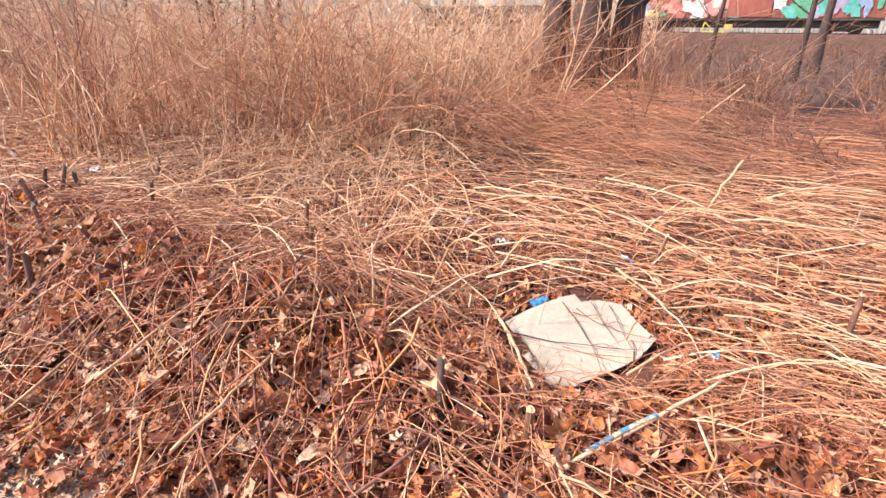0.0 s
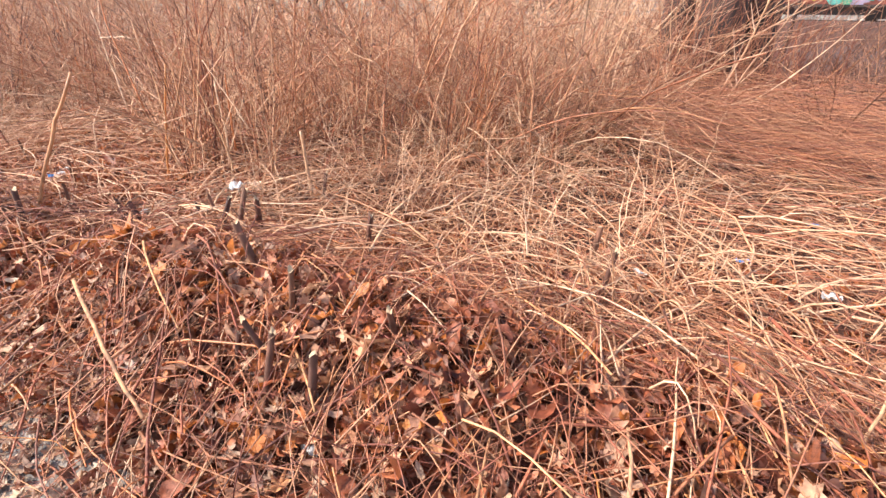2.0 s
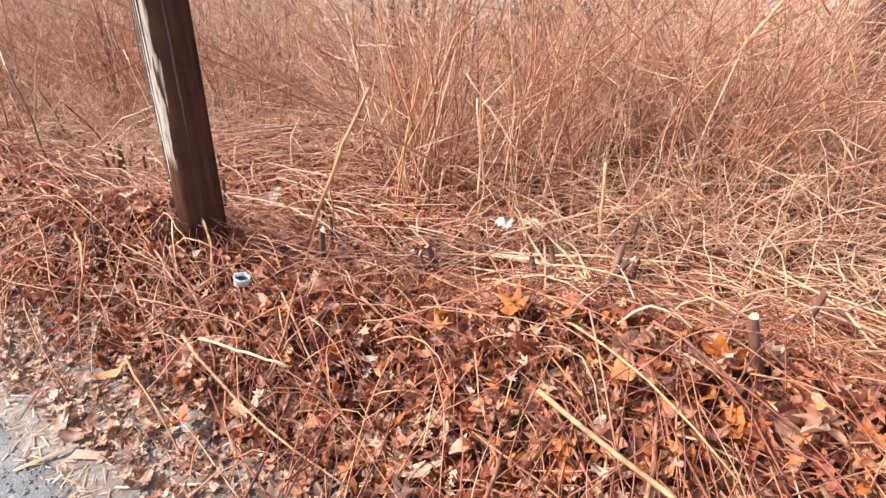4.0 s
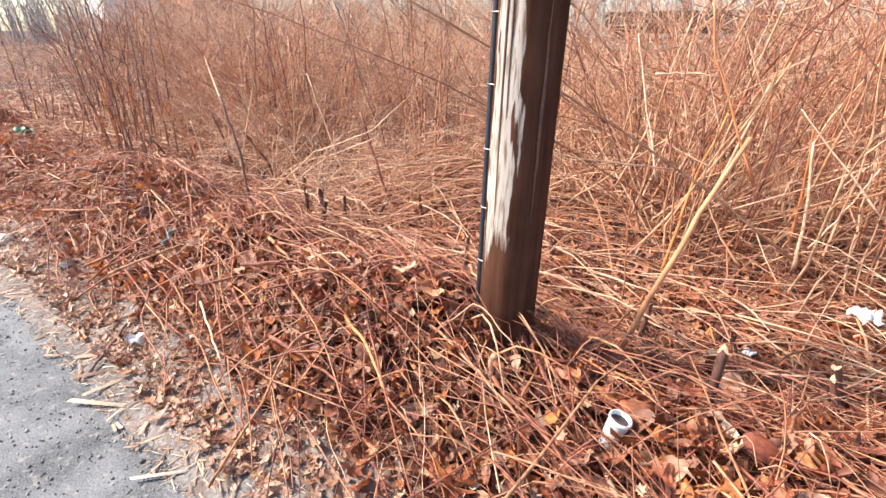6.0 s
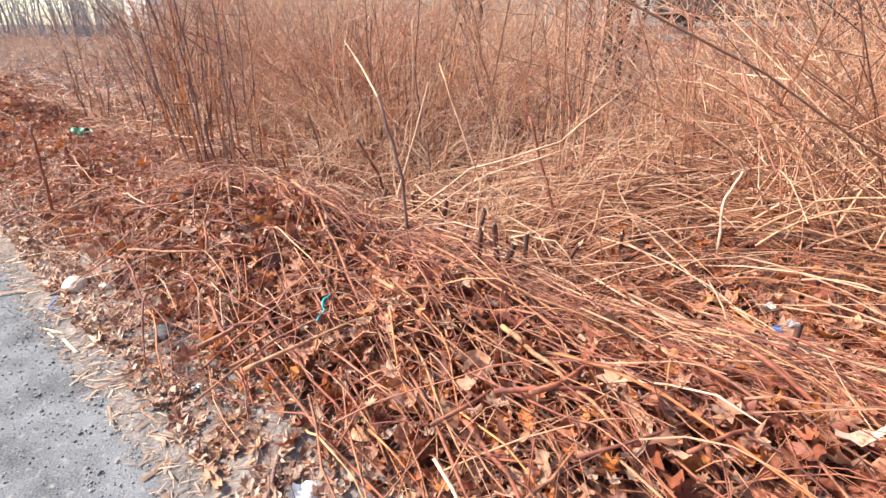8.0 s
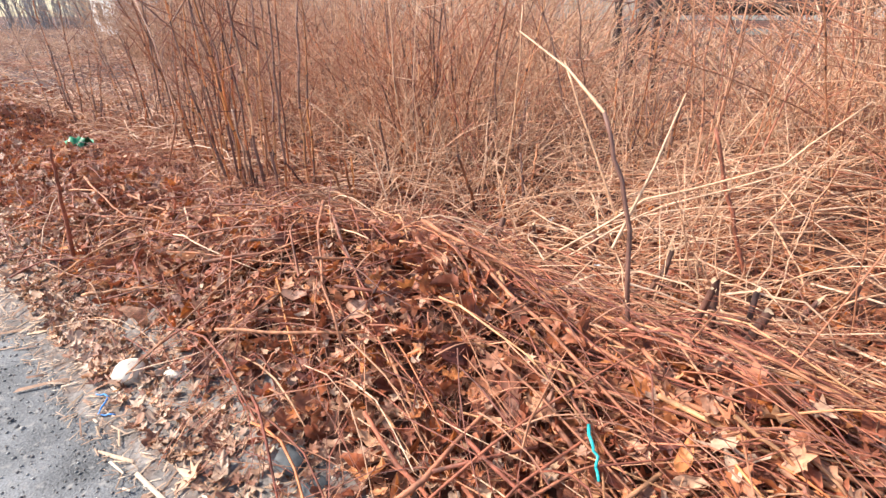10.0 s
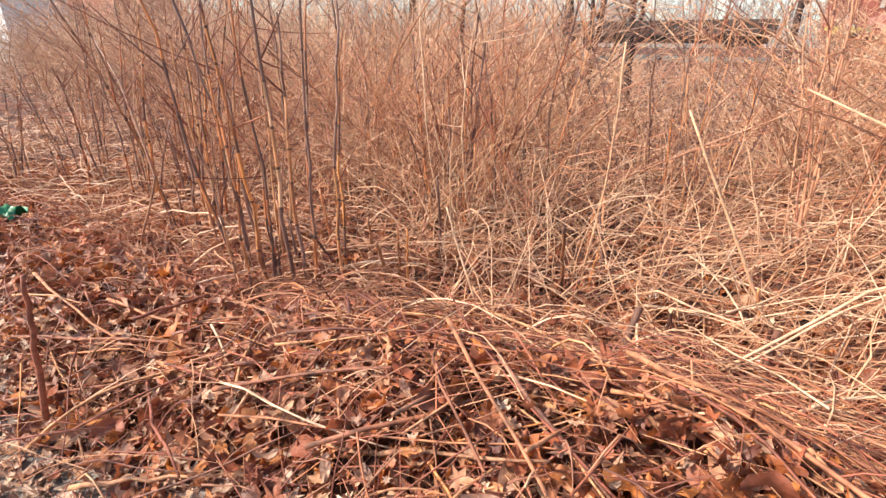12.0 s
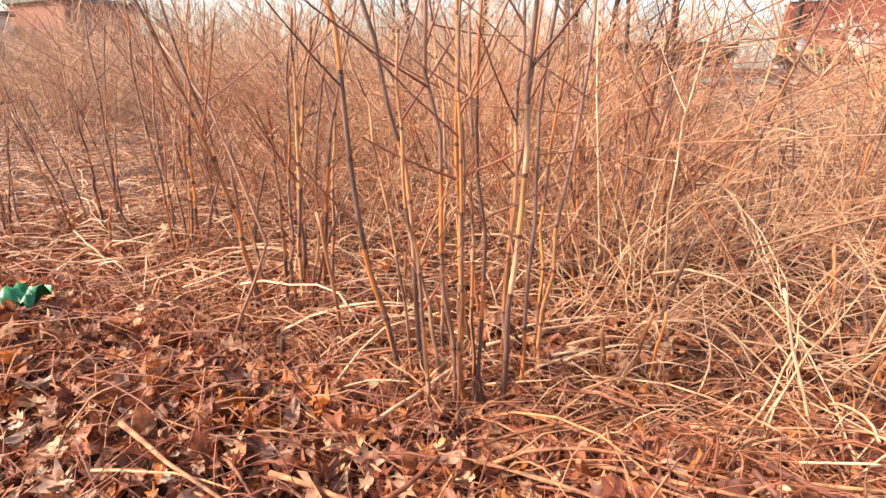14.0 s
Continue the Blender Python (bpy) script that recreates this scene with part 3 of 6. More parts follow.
straw("straw", 9000, 2.45, 8.2, (0.002, 0.0075), 0.06, "flattened tan dry cane stems matted over the ground", thin=little_behind_pole)
straw("pale_straw", 3000, 2.55, 8.0, (0.003, 0.0105), 0.10, "bleached pale straw-coloured stems lying criss-cross", (0.3, 1.5), M_PALE, arch=0.08, thin=little_behind_pole)
straw("chaff", 13000, 2.2, 6.5, (0.001, 0.0035), 0.05, "fine broken straw and stalk ends strewn over dead leaves", (0.06, 0.32), M_BRUSH, 1.5, -15, 4, 3)
straw("fallen_canes", 3200, 4.2, 13, (0.004, 0.012), 0.16, "reddish dry stems bent over in swathes", (0.5, 1.6), M_BRUSH, 1.2, -30, 7, arch=0.12)
straw("twig_litter", 1700, 1.2, 2.7, (0.0018, 0.0045), 0.13, "thin red-brown twigs and stalks strewn over dead leaves", (0.15, 0.75), M_TWIG, 1.0, -14, 1.2)
straw("stalk_litter", 700, 1.2, 2.7, (0.002, 0.005), 0.14, "thin pale broken stalks strewn over dead leaves", (0.15, 0.6), M_BRUSH, 1.0, -14, 1.2)
straw("red_fallen_brush", 1300, 6.3, 9.5, (0.003, 0.008), 0.16, "fine red-brown stems bent flat round the tree foot", (0.4, 1.4), M_BRUSH, 1.5, -5, 5, 5, 9.0)
straw("dark_fallen_brush", 2400, 6.5, 12, (0.003, 0.009), 0.2, "dark brown dead weeds flattened behind the straw", (0.4, 1.3), M_TWIG, 1.1, -3, 10, 5, 20)
straw("far_straw", 5000, 8, 36, (0.009, 0.022), 0.2, "dull brown dead weeds flattened over the far lot", (0.6, 2.0), M_HAZEBRUSH, 1.3, -70, 22, 4)


def near_edge(x, y):
    """Where the growth stands upright: it lies flat nearer than this line."""
    line = 3.9 + 2.2 * smooth(-11.4, -10.8, x) - 2.5 * smooth(-8.3, -7.7, x) + 1.4 * smooth(-5.6, -4.8, x) + 2.0 * smooth(-3.2, -2.4, x)
    return y > line + 0.35 * wave(x, y, 2.3, 0.9)


def clearing(x, y):
    """The low open ground that runs from the bank towards the railway."""
    return (np.abs(x + 10.4 + 0.07 * (y - 8)) < 1.4 + 0.17 * (y - 8)) & (y > 6.8)


def clear_of_trunk(x, y):
    """The glade before the dark trunks, where only low growth stands."""
    return ~((np.abs(x - 0.1 + 0.165 * y) < 0.085 * y) & (y > 8.6) & (y < 11.6))


def thicket(name, n, xf, y0, y1, h, r, label, mat, per=3, power=1.5, lean=0.16, K=6, keep=None, edge=True, fan=7):
    """Clumps of stems: each root sends up about fan stems that spread and bow outwards."""
    m = max(1, n // fan)
    y = y0 + (y1 - y0) * RNG.uniform(0, 1, m) ** power
    x = xf(y, RNG.uniform(0, 1, m))
    clump = wave(x, y, 1.1, 3.1) + 0.7 * wave(x, y, 2.6, 0.3) + 0.6 * wave(x, y, 0.45, 1.1)
    ok = clump > RNG.uniform(-1.0, 0.7, m)
    ok &= clear_of_trunk(x, y)
    if edge:
        ok &= near_edge(x, y)
    if keep is not None:
        ok &= keep(x, y)
    x, y = x[ok], y[ok]
    m = len(x)
    tall = RNG.uniform(*h, m) * (0.78 + 0.42 * wave(x, y, 0.8, 1.9))
    tall = tall * np.where(clearing(x, y), 0.32, 1.0)
    wide = RNG.uniform(0.05, 0.32, m)
    stems = RNG.integers(max(2, fan // 2), fan + fan // 2 + 1, m)
    which = np.repeat(np.arange(m), stems)
    n = len(which)
    turn, off = RNG.uniform(0, 2 * np.pi, n), wide[which] * np.sqrt(RNG.uniform(0, 1, n))
    fx, fy = x[which] + np.cos(turn) * off, y[which] + np.sin(turn) * off
    H = tall[which] * RNG.uniform(0.55, 1.15, n)
    out = np.tan(np.clip(np.abs(RNG.normal(0, lean * 1.5, n)), 0, 1.0))[:, None] * H[:, None]
    bow = np.abs(RNG.normal(0, 0.22, (n, 1))) * H[:, None]
    s = np.linspace(0, 1, K)[None, :]
    reach = out * s + bow * s ** 2.2
    drop = 0.45 * bow * s ** 3
    side = np.cumsum(RNG.normal(0, 0.022, (n, K)), 1) * H[:, None]
    side[:, 0] = 0
    way = (turn + RNG.normal(0, 0.7, n))[:, None]
    px, py = fx[:, None] + np.cos(way) * reach - np.sin(way) * side, fy[:, None] + np.sin(way) * reach + np.cos(way) * side
    P = np.stack([px, py, land(fx, fy)[:, None] - 0.02 + H[:, None] * s - drop], -1)
    r0 = np.exp(RNG.uniform(math.log(r[0] * 0.8), math.log(r[1] * 1.15), n))
    v1, q1 = tube_data(P, taper(n, K, r0, r0 * 0.3), 3)
    Q = twigs_on(P, per, 0.2, 0.95)
    rq = np.repeat(r0, per) * 0.5
    v2, q2 = tube_data(Q, taper(len(Q), 3, rq, rq * 0.4), 3)
    ob = new(name, mesh_from(name, np.concatenate([v1, v2]), np.concatenate([q1, q2 + len(v1)]), mat))
    return tagged(ob, label, "dry brush", kind="stuff")


def wedge(left, right):
    return lambda y, u: (-9 - left * y) + u * (9 + left * y + right[0] + right[1] * y)


open_right = lambda x, y: ~((x > -2.2 + 0.05 * y) & (y > 5.0))
thicket("standing_canes", 2600, wedge(1.5, (1.5, 0.1)), 3.9, 8.5, (1.2, 3.1), (0.003, 0.009), "thin upright tan and red-brown dry stems", M_BRUSH, 5, 1.0, 0.40, keep=open_right)
thicket("pale_canes", 2000, wedge(1.5, (1.0, 0.1)), 3.4, 9, (0.7, 2.2), (0.0035, 0.0105), "bleached upright straw-coloured stems", M_PALE, 5, 1.0, 0.38, keep=open_right, fan=6)
# back and far growth takes the brush colour with haze mixed in
thicket("dry_thicket", 4200, wedge(2.4, (3, 0.2)), 7.5, 17, (2.5, 4.8), (0.006, 0.018), "dense red-brown thicket of dead stems", M_HAZEBRUSH, 6, 1.2, 0.36, keep=open_right, fan=8)
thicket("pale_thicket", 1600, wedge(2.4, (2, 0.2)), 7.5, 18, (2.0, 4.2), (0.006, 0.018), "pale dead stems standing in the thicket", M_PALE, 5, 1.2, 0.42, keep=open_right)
thicket("far_thicket", 3200, wedge(2.8, (6, 0.5)), 15, 38, (2.4, 4.8), (0.012, 0.032), "far brown brush on the waste lot", M_HAZEBRUSH, 5, 1.1, 0.24, K=5, keep=lambda x, y: ~((x > -2.2 + 0.05 * y)), fan=8)
thicket("dark_thicket", 2600, lambda y, u: -1.4 + 0.02 * y + u * (9 + 0.35 * y), 6.8, 16, (0.5, 2.0), (0.004, 0.012), "dull dark brown low scrub below the railway", M_DARKBRUSH, 5, 1.1, 0.30, K=5)
thicket("dull_scrub", 1500, lambda y, u: -1.2 + 0.02 * y + u * (9 + 0.35 * y), 7.0, 18, (0.5, 1.8), (0.004, 0.012), "dull tan weeds standing in the low scrub", M_BRUSH, 5, 1.1, 0.28, K=5)
thicket("far_scrub", 1500, lambda y, u: -1.6 + 0.02 * y + u * (12 + 0.4 * y), 14, 38, (0.6, 1.7), (0.010, 0.022), "dull brown scrub at the foot of the railway bank", M_DARKBRUSH, 5, 1.2, 0.3, K=5)
thicket("dark_stems", 1000, wedge(1.6, (2, 0.1)), 4.5, 12, (1.0, 2.8), (0.005, 0.012), "dark brown upright dead stems in the thicket", M_DARKBRUSH, 4, 1.0, 0.22, keep=open_right, fan=4)
thicket("roadside_brush", 1900, lambda y, u: -75 + u * 59, 2.3, 14, (0.8, 2.0), (0.006, 0.016), "brown brush continuing along the road", M_HAZEBRUSH, 5, 1.0, 0.3, K=5, edge=False)
straw("roadside_straw", 2600, 1.6, 10, (0.006, 0.014), 0.1, "dry stems lying along the road bank", (0.4, 1.4), M_HAZEBRUSH, 1.2, -60, -19, 4)


def tangle(name, n, x0, x1, y0, y1, length, r, mat, label, keep=None, edge=True):
    """Dead canes that spring from the ground and bow over in arcs, with a few side shoots."""
    x, y = RNG.uniform(x0, x1, n), RNG.uniform(y0, y1, n)
    ok = (open_right(x, y) if keep is None else keep(x, y)) & clear_of_trunk(x, y) & ~clearing(x, y)
    if edge:
        ok &= near_edge(x, y)
    x, y = x[ok], y[ok]
    n, K = len(x), 8
    s = np.linspace(0, 1, K)[None, :]
    L, az = RNG.uniform(*length, n)[:, None], RNG.uniform(0, 2 * np.pi, (n, 1))
    start, drop = np.radians(RNG.uniform(35, 88, (n, 1))), np.radians(RNG.normal(35, 35, (n, 1)))
    el = start - drop * s
    step = L / (K - 1)
    out, up = np.cumsum(np.cos(el) * step, 1), np.cumsum(np.sin(el) * step, 1)
    side = np.cumsum(RNG.normal(0, 0.02, (n, K)), 1) * L
    px, py = x[:, None] + np.cos(az) * out - np.sin(az) * side, y[:, None] + np.sin(az) * out + np.cos(az) * side
    z = np.maximum(land(x, y)[:, None] - 0.03 + up, land(px, py) + 0.01)
    P = np.stack([px, py, z], -1)
    P = P[(py.min(1) > 2.6) & ~((py.min(1) < 3.4) & (z.max(1) > 1.0))]
    n = len(P)
    r0 = RNG.uniform(*r, n)
    v1, q1 = tube_data(P, taper(n, K, r0, r0 * 0.35), 4)
    Q = twigs_on(P, 4, 0.25, 0.95, 4, 0.5)
    rq = np.repeat(r0, 4) * 0.5
    v2, q2 = tube_data(Q, taper(len(Q), 4, rq, rq * 0.4), 3)
    return tagged(new(name, mesh_from(name, np.concatenate([v1, v2]), np.concatenate([q1, q2 + len(v1)]), mat)), label, "dry brush", kind="stuff")


tangle("cane_tangle", 950, -17, 0.5, 3.3, 8.0, (0.6, 2.4), (0.0035, 0.010), M_PALE, "pale bowed dead canes tangled across each other")
tangle("brown_tangle", 900, -17, 0.5, 3.3, 8.5, (0.6, 2.5), (0.0035, 0.010), M_BRUSH, "tan and red-brown bowed dead canes")
tangle("red_tangle", 420, -17, 0.5, 3.2, 8.5, (0.5, 1.8), (0.003, 0.008), M_TWIG, "dark red bowed shoots in the thicket")
tangle("thicket_tangle", 900, -30, -2.2, 7.5, 13, (1.2, 3.2), (0.006, 0.015), M_PALE, "pale bowed canes in the back thicket")
tangle("pole_tangle", 280, -7.0, -2.6, 3.9, 6.5, (1.0, 2.6), (0.005, 0.012), M_STRAW, "straw-coloured canes leaning behind the pole")
tangle("pale_sprays", 420, -12.0, -8.6, 2.5, 5.2, (0.3, 1.2), (0.002, 0.006), M_PALE, "thin pale curved stems springing from the straw", edge=False)
tangle("short_sprays", 420, -5.0, -1.6, 2.8, 5.4, (0.25, 0.9), (0.002, 0.006), M_PALE, "short pale curved stems springing from the straw", edge=False)
tangle("straw_sprays", 260, -18, 2.0, 2.6, 6.0, (0.2, 0.8), (0.0016, 0.0045), M_STRAW, "short tan stems sticking up out of the straw", edge=False)
thicket("mound_sprigs", 900, lambda y, u: -16 + u * 18, 1.3, 3.4, (0.12, 0.5), (0.0015, 0.004), "short red sprigs standing out of the leaf bank", M_TWIG, 2, 1.0, 0.45, K=4, edge=False)


def leaning_sheaf(name, n, mat, r, label):
    """Fine stems that grew before the dark trunks and fell outwards over the lot in one smooth fan."""
    x, y = RNG.uniform(-5.6, -0.4, n), RNG.uniform(6.4, 10.0, n)
    K = 8
    s = np.linspace(0, 1, K)[None, :]
    L = RNG.uniform(0.8, 2.3, (n, 1))
    az = np.radians(RNG.normal(-22, 24, (n, 1)) - 28 * smooth(-1.2, -3.8, x)[:, None])
    el = np.radians(RNG.uniform(12, 55, (n, 1))) * (1 - 1.5 * s)
    step = L / (K - 1)
    out, up = np.cumsum(np.cos(el) * step, 1), np.cumsum(np.sin(el) * step, 1)
    side = np.cumsum(RNG.normal(0, 0.015, (n, K)), 1) * L
    px, py = x[:, None] + np.cos(az) * out - np.sin(az) * side, y[:, None] + np.sin(az) * out + np.cos(az) * side
    z = np.maximum(land(x, y)[:, None] + 0.15 * smooth(6.5, 9.0, y)[:, None] + up, land(px, py) + RNG.uniform(0.02, 0.16, (n, 1)))
    r0 = np.exp(RNG.uniform(math.log(r[0]), math.log(r[1]), n))
    return tagged(new(name, tubes(name, np.stack([px, py, z], -1), taper(n, K, r0, r0 * 0.4), mat)), label, "dry stems", kind="stuff")


leaning_sheaf("leaning_sheaf", 1500, M_BRUSH, (0.0025, 0.006), "fine orange-brown stems bowed down in one fan")
leaning_sheaf("red_sheaf", 900, M_TWIG, (0.0025, 0.0055), "fine dark red stems bowed down in one fan")


# ---- the long pile of cut brush along the road ----
def pile_az(x):
    if x > -3.3:
        return RL.choice([RL.gauss(103, 18), RL.gauss(100, 20), RL.gauss(-43, 18), RL.gauss(15, 40)])
    if x > -7.4:
        return RL.choice([RL.gauss(-23, 14), RL.gauss(-18, 20), RL.gauss(-23, 14), RL.gauss(103, 22)])
    if x > -10.2:
        return RL.choice([RL.gauss(-14, 9), RL.gauss(-14, 11), RL.gauss(-24, 10), RL.gauss(-14, 9), RL.gauss(40, 40)])
    return RL.choice([RL.gauss(12, 14), RL.gauss(-5, 18), RL.gauss(12, 14), RL.gauss(60, 35)])


brush_pile = new("brush_pile")
tagged(brush_pile, "long low pile of cut red-brown canes and twigs beside the road", "brush pile")


def cane_mesh(L, r, seed, mat, K=8, sides=6):
    g = np.random.default_rng(seed)
    s = np.linspace(-0.5, 0.5, K)
    y = 0.035 * L * g.normal() * (1 - (2 * s) ** 2) + g.normal(0, 0.006, K)
    z = 0.03 * L * g.normal() * (1 - (2 * s) ** 2) + g.normal(0, 0.005, K)
    P = np.stack([s * L, y, z], -1)[None]
    R = (r * (1 - 0.55 * (s + 0.5)) * (1 + 0.08 * g.normal(size=K)))[None]
    v, q = tube_data(P, R, sides)
    bm = bmesh.new()
    vs = [bm.verts.new(c) for c in v]
    for face in q:
        bm.faces.new([vs[i] for i in face])
    bm.faces.new(vs[:sides][::-1])
    bm.faces.new(vs[-sides:])
    return bm_mesh("cane", bm, mat, True)


cane_meshes = [cane_mesh(RL.uniform(0.55, 1.5), RL.uniform(0.0045, 0.011), i, M_REDCANE) for i in range(18)]
for i in range(285):
    px, py = RL.triangular(-13.6, -5.0, -8.6) if i % 4 else RL.uniform(-5.0, 0.6), RL.gauss(1.72, 0.30)
    py = max(1.15, py)
    a = pile_az(px)
    dx, dy = 0.45 * math.cos(radians(a)), 0.45 * math.sin(radians(a))
    za, zb = float(land(px - dx, max(0.9, py - dy))), float(land(px + dx, max(0.9, py + dy)))
    ob = part("cane", cane_meshes[RL.randrange(18)], brush_pile)
    mid = max((za + zb) / 2, 0.6 * float(land(px, py)) + 0.2 * (za + zb))
    ob.matrix_basis = pose(px, py, mid + RL.uniform(0.03, 0.13), 0, math.degrees(-math.atan2(zb - za, 0.9)) + RL.gauss(0, 5), a)

n = 3000
x = RNG.uniform(-17, 2.5, n)
x = x[((x < -5.2) & (x > -10.9)) | (RNG.uniform(0, 1, n) < 0.5)]
n = len(x)
y = np.maximum(1.0, RNG.normal(1.75, 0.40, n))
az = np.radians([pile_az(a) for a in x]) + RNG.normal(0, 0.55, n)
P = lying(n, x, y, az, RNG.uniform(0.15, 0.8, n), np.abs(RNG.normal(0.03, 0.05, n)), np.abs(RNG.normal(0, 0.05, n)), 5)
r0 = RNG.uniform(0.0016, 0.0048, n)
part("shoot_mat", tubes("shoot_mat", P, taper(n, 5, r0, r0 * 0.4), M_TWIG), brush_pile, "thin tangled red-brown twigs")["kind"] = "stuff"
n = 6500
x = RNG.uniform(-17, 2.8, n)
y = np.maximum(0.95, RNG.normal(1.75, 0.5, n))
P = lying(n, x, y, RNG.uniform(0, 2 * np.pi, n), RNG.uniform(0.08, 0.45, n), np.abs(RNG.normal(0.05, 0.04, n)), np.abs(RNG.normal(0, 0.03, n)), 4)
r0 = RNG.uniform(0.0008, 0.0022, n)
part("twig_mat", tubes("twig_mat", P, taper(n, 4, r0, r0 * 0.5), M_TWIG), brush_pile, "fine red shoots strewn over the leaves")["kind"] = "stuff"
def strew(name, n, r, length, mat, label):
    """Single dead stems thrown over the leaf bank."""
    x = RNG.uniform(-13, 2.5, n)
    y = np.maximum(1.0, RNG.normal(1.75, 0.48, n))
    az = np.radians([pile_az(a) for a in x])
    P = lying(n, x, y, az, RNG.uniform(*length, n), np.abs(RNG.normal(0.06, 0.045, n)), np.abs(RNG.normal(0, 0.07, n)), 6, bendy=0.16)
    P = P[off_card(P)]
    r0 = np.exp(RNG.uniform(math.log(r[0]), math.log(r[1]), len(P)))
    part(name, tubes(name, P, taper(len(P), 6, r0, r0 * 0.5), mat, 4), brush_pile, label)["kind"] = "stuff"


strew("stem_mat", 520, (0.0025, 0.0075), (0.2, 0.95), M_REDCANE, "short red-brown dead stems")
strew("pale_stem_mat", 240, (0.002, 0.0065), (0.15, 0.8), M_PALE, "pale straw-coloured broken stems")
strew("ochre_stem_mat", 160, (0.003, 0.0075), (0.2, 0.9), M_OCHRE, "bright ochre peeled stems")


# ---- single sticks ----
def stick(name, points, r0, r1, mat, label, category="stick", group="", sides=7):
    pts = np.array(points, float)
    d = np.linspace(0, len(pts) - 1, 10)
    P = np.stack([np.interp(d, range(len(pts)), pts[:, k]) for k in range(3)], -1)
    P[1:-1] += np.random.default_rng(int(abs(pts[0, 0]) * 1000)).normal(0, 0.003, (8, 3))
    foot = P[0].copy()
    v, q = tube_data((P - foot)[None], np.linspace(0.78 * r0, 0.78 * r1, 10)[None], sides)
    bm = bmesh.new()
    vs = [bm.verts.new(c) for c in v]
    for face in q:
        bm.faces.new([vs[i] for i in face])
    bm.faces.new(vs[:sides][::-1])
    bm.faces.new(vs[-sides:])
    ob = new(name, bm_mesh(name, bm, mat, True))
    ob.location = foot
    return tagged(ob, label, category, group)


stick("standing_cane", [(0.17, 8.27, 0.2), (0.92, 8.27, 1.03)], 0.014, 0.009, M_PALE, "bleached stick leaning out of the straw", "stick")
stick("standing_cane", [(0.49, 4.87, 0.12), (0.59, 4.87, 0.47), (0.7, 4.87, 0.73)], 0.016, 0.012, M_PALE, "thick bleached stick leaning out of the straw", "stick")
stick("stick", [(-1.59, 3.47, 0.16), (-0.75, 4.76, 0.22), (0.45, 4.76, 0.18)], 0.01, 0.006, M_PALE, "long bleached stick lying over straw", "stick")
stick("stick", [(-0.06, 3.68, 0.12), (0.28, 3.27, 0.12)], 0.012, 0.01, M_PALE, "short pale stick on leaf litter", "stick")
stick("stick", [(-0.58, 2.6, 0.17), (-0.37, 2.31, 0.17), (-0.24, 2.09, 0.17)], 0.013, 0.009, M_PALE, "pale stick lying against the cardboard", "stick")
stick("stick", [(-1.09, 2.29, 0.16), (-0.5, 2.42, 0.16)], 0.009, 0.006, M_KNOT, "ochre stick beside the cardboard", "stick")
stick("stick", [(-1.28, 2.16, 0.28), (-0.97, 1.88, 0.27), (-0.55, 1.52, 0.22)], 0.01, 0.008, M_REDCANE, "red-brown cut cane on dead leaves", "stick")
stick("stick", [(-1.88, 1.17, 0.34), (-1.95, 1.75, 0.4), (-2.09, 2.39, 0.4)], 0.01, 0.006, M_PALE, "pale ochre cane on the leaf bank", "stick")
stick("stick", [(-1.3, 1.06, 0.3), (-1.31, 1.58, 0.36)], 0.01, 0.008, M_PALE, "pale ochre cane on the leaf bank", "stick")
stick("standing_cane", [(-1.2, 2.24, 0.22), (-1.18, 2.24, 0.67)], 0.009, 0.006, M_PALE, "thin pale cane standing in leaves", "stick")
stick("cut_cane", [(-6.24, 2.25, 0.22), (-6.17, 2.34, 0.50), (-6.06, 2.50, 0.92), (-5.96, 2.64, 1.24)], 0.019, 0.013, M_OCHRE, "leaning ochre cut cane near the pole", "stick")
stick("stick", [(-4.39, 0.7, 0.34), (-4.45, 1.29, 0.42)], 0.012, 0.008, M_REDCANE, "red-brown cut cane on the leaf bank", "stick")
stick("stick", [(-4.43, 1.53, 0.5), (-3.78, 1.26, 0.46), (-3.44, 1.14, 0.42)], 0.012, 0.009, M_REDCANE, "bright red-brown cane on the leaf bank", "stick")
stick("stick", [(-5.76, 1.21, 0.4), (-5.32, 1.27, 0.4)], 0.008, 0.006, M_PALE, "pale forked twig on the bank", "stick")
stake = stick("cut_cane", [(-9.0, 2.12, 0.30), (-9.10, 2.12, 0.86), (-9.24, 2.12, 1.2)], 0.013, 0.010, M_DARKBARK, "upright dark cane with pale side shoots behind the pile", "stick")
for shoot in ([(-0.24, 0.0, 0.90), (-0.42, 0.06, 1.03), (-0.70, 0.18, 1.15)], [(-0.14, 0.02, 0.40), (-0.06, 0.08, 0.72), (-0.02, 0.14, 0.97)]):
    part("side_shoot", tubes("side_shoot", np.array([shoot]), np.array([[0.0065, 0.005, 0.003]]), M_PALE, 6), stake, "thin pale shoot")
stick("standing_cane", [(-6.36, 2.71, 0.15), (-6.43, 2.71, 0.91)], 0.007, 0.004, M_REDCANE, "thin dark upright cane behind the pole", "stick")
stick("standing_cane", [(-4.67, 3.53, 0.2), (-4.7, 3.53, 0.5), (-4.72, 3.53, 0.79)], 0.018, 0.014, M_PALE, "bleached cane leaning in the thicket", "stick")
stick("stick", [(-6.21, 1.73, 0.28), (-6.01, 1.52, 0.27), (-5.85, 1.37, 0.25)], 0.013, 0.01, M_KNOT, "flat ochre stem in the leaf bank", "stick")
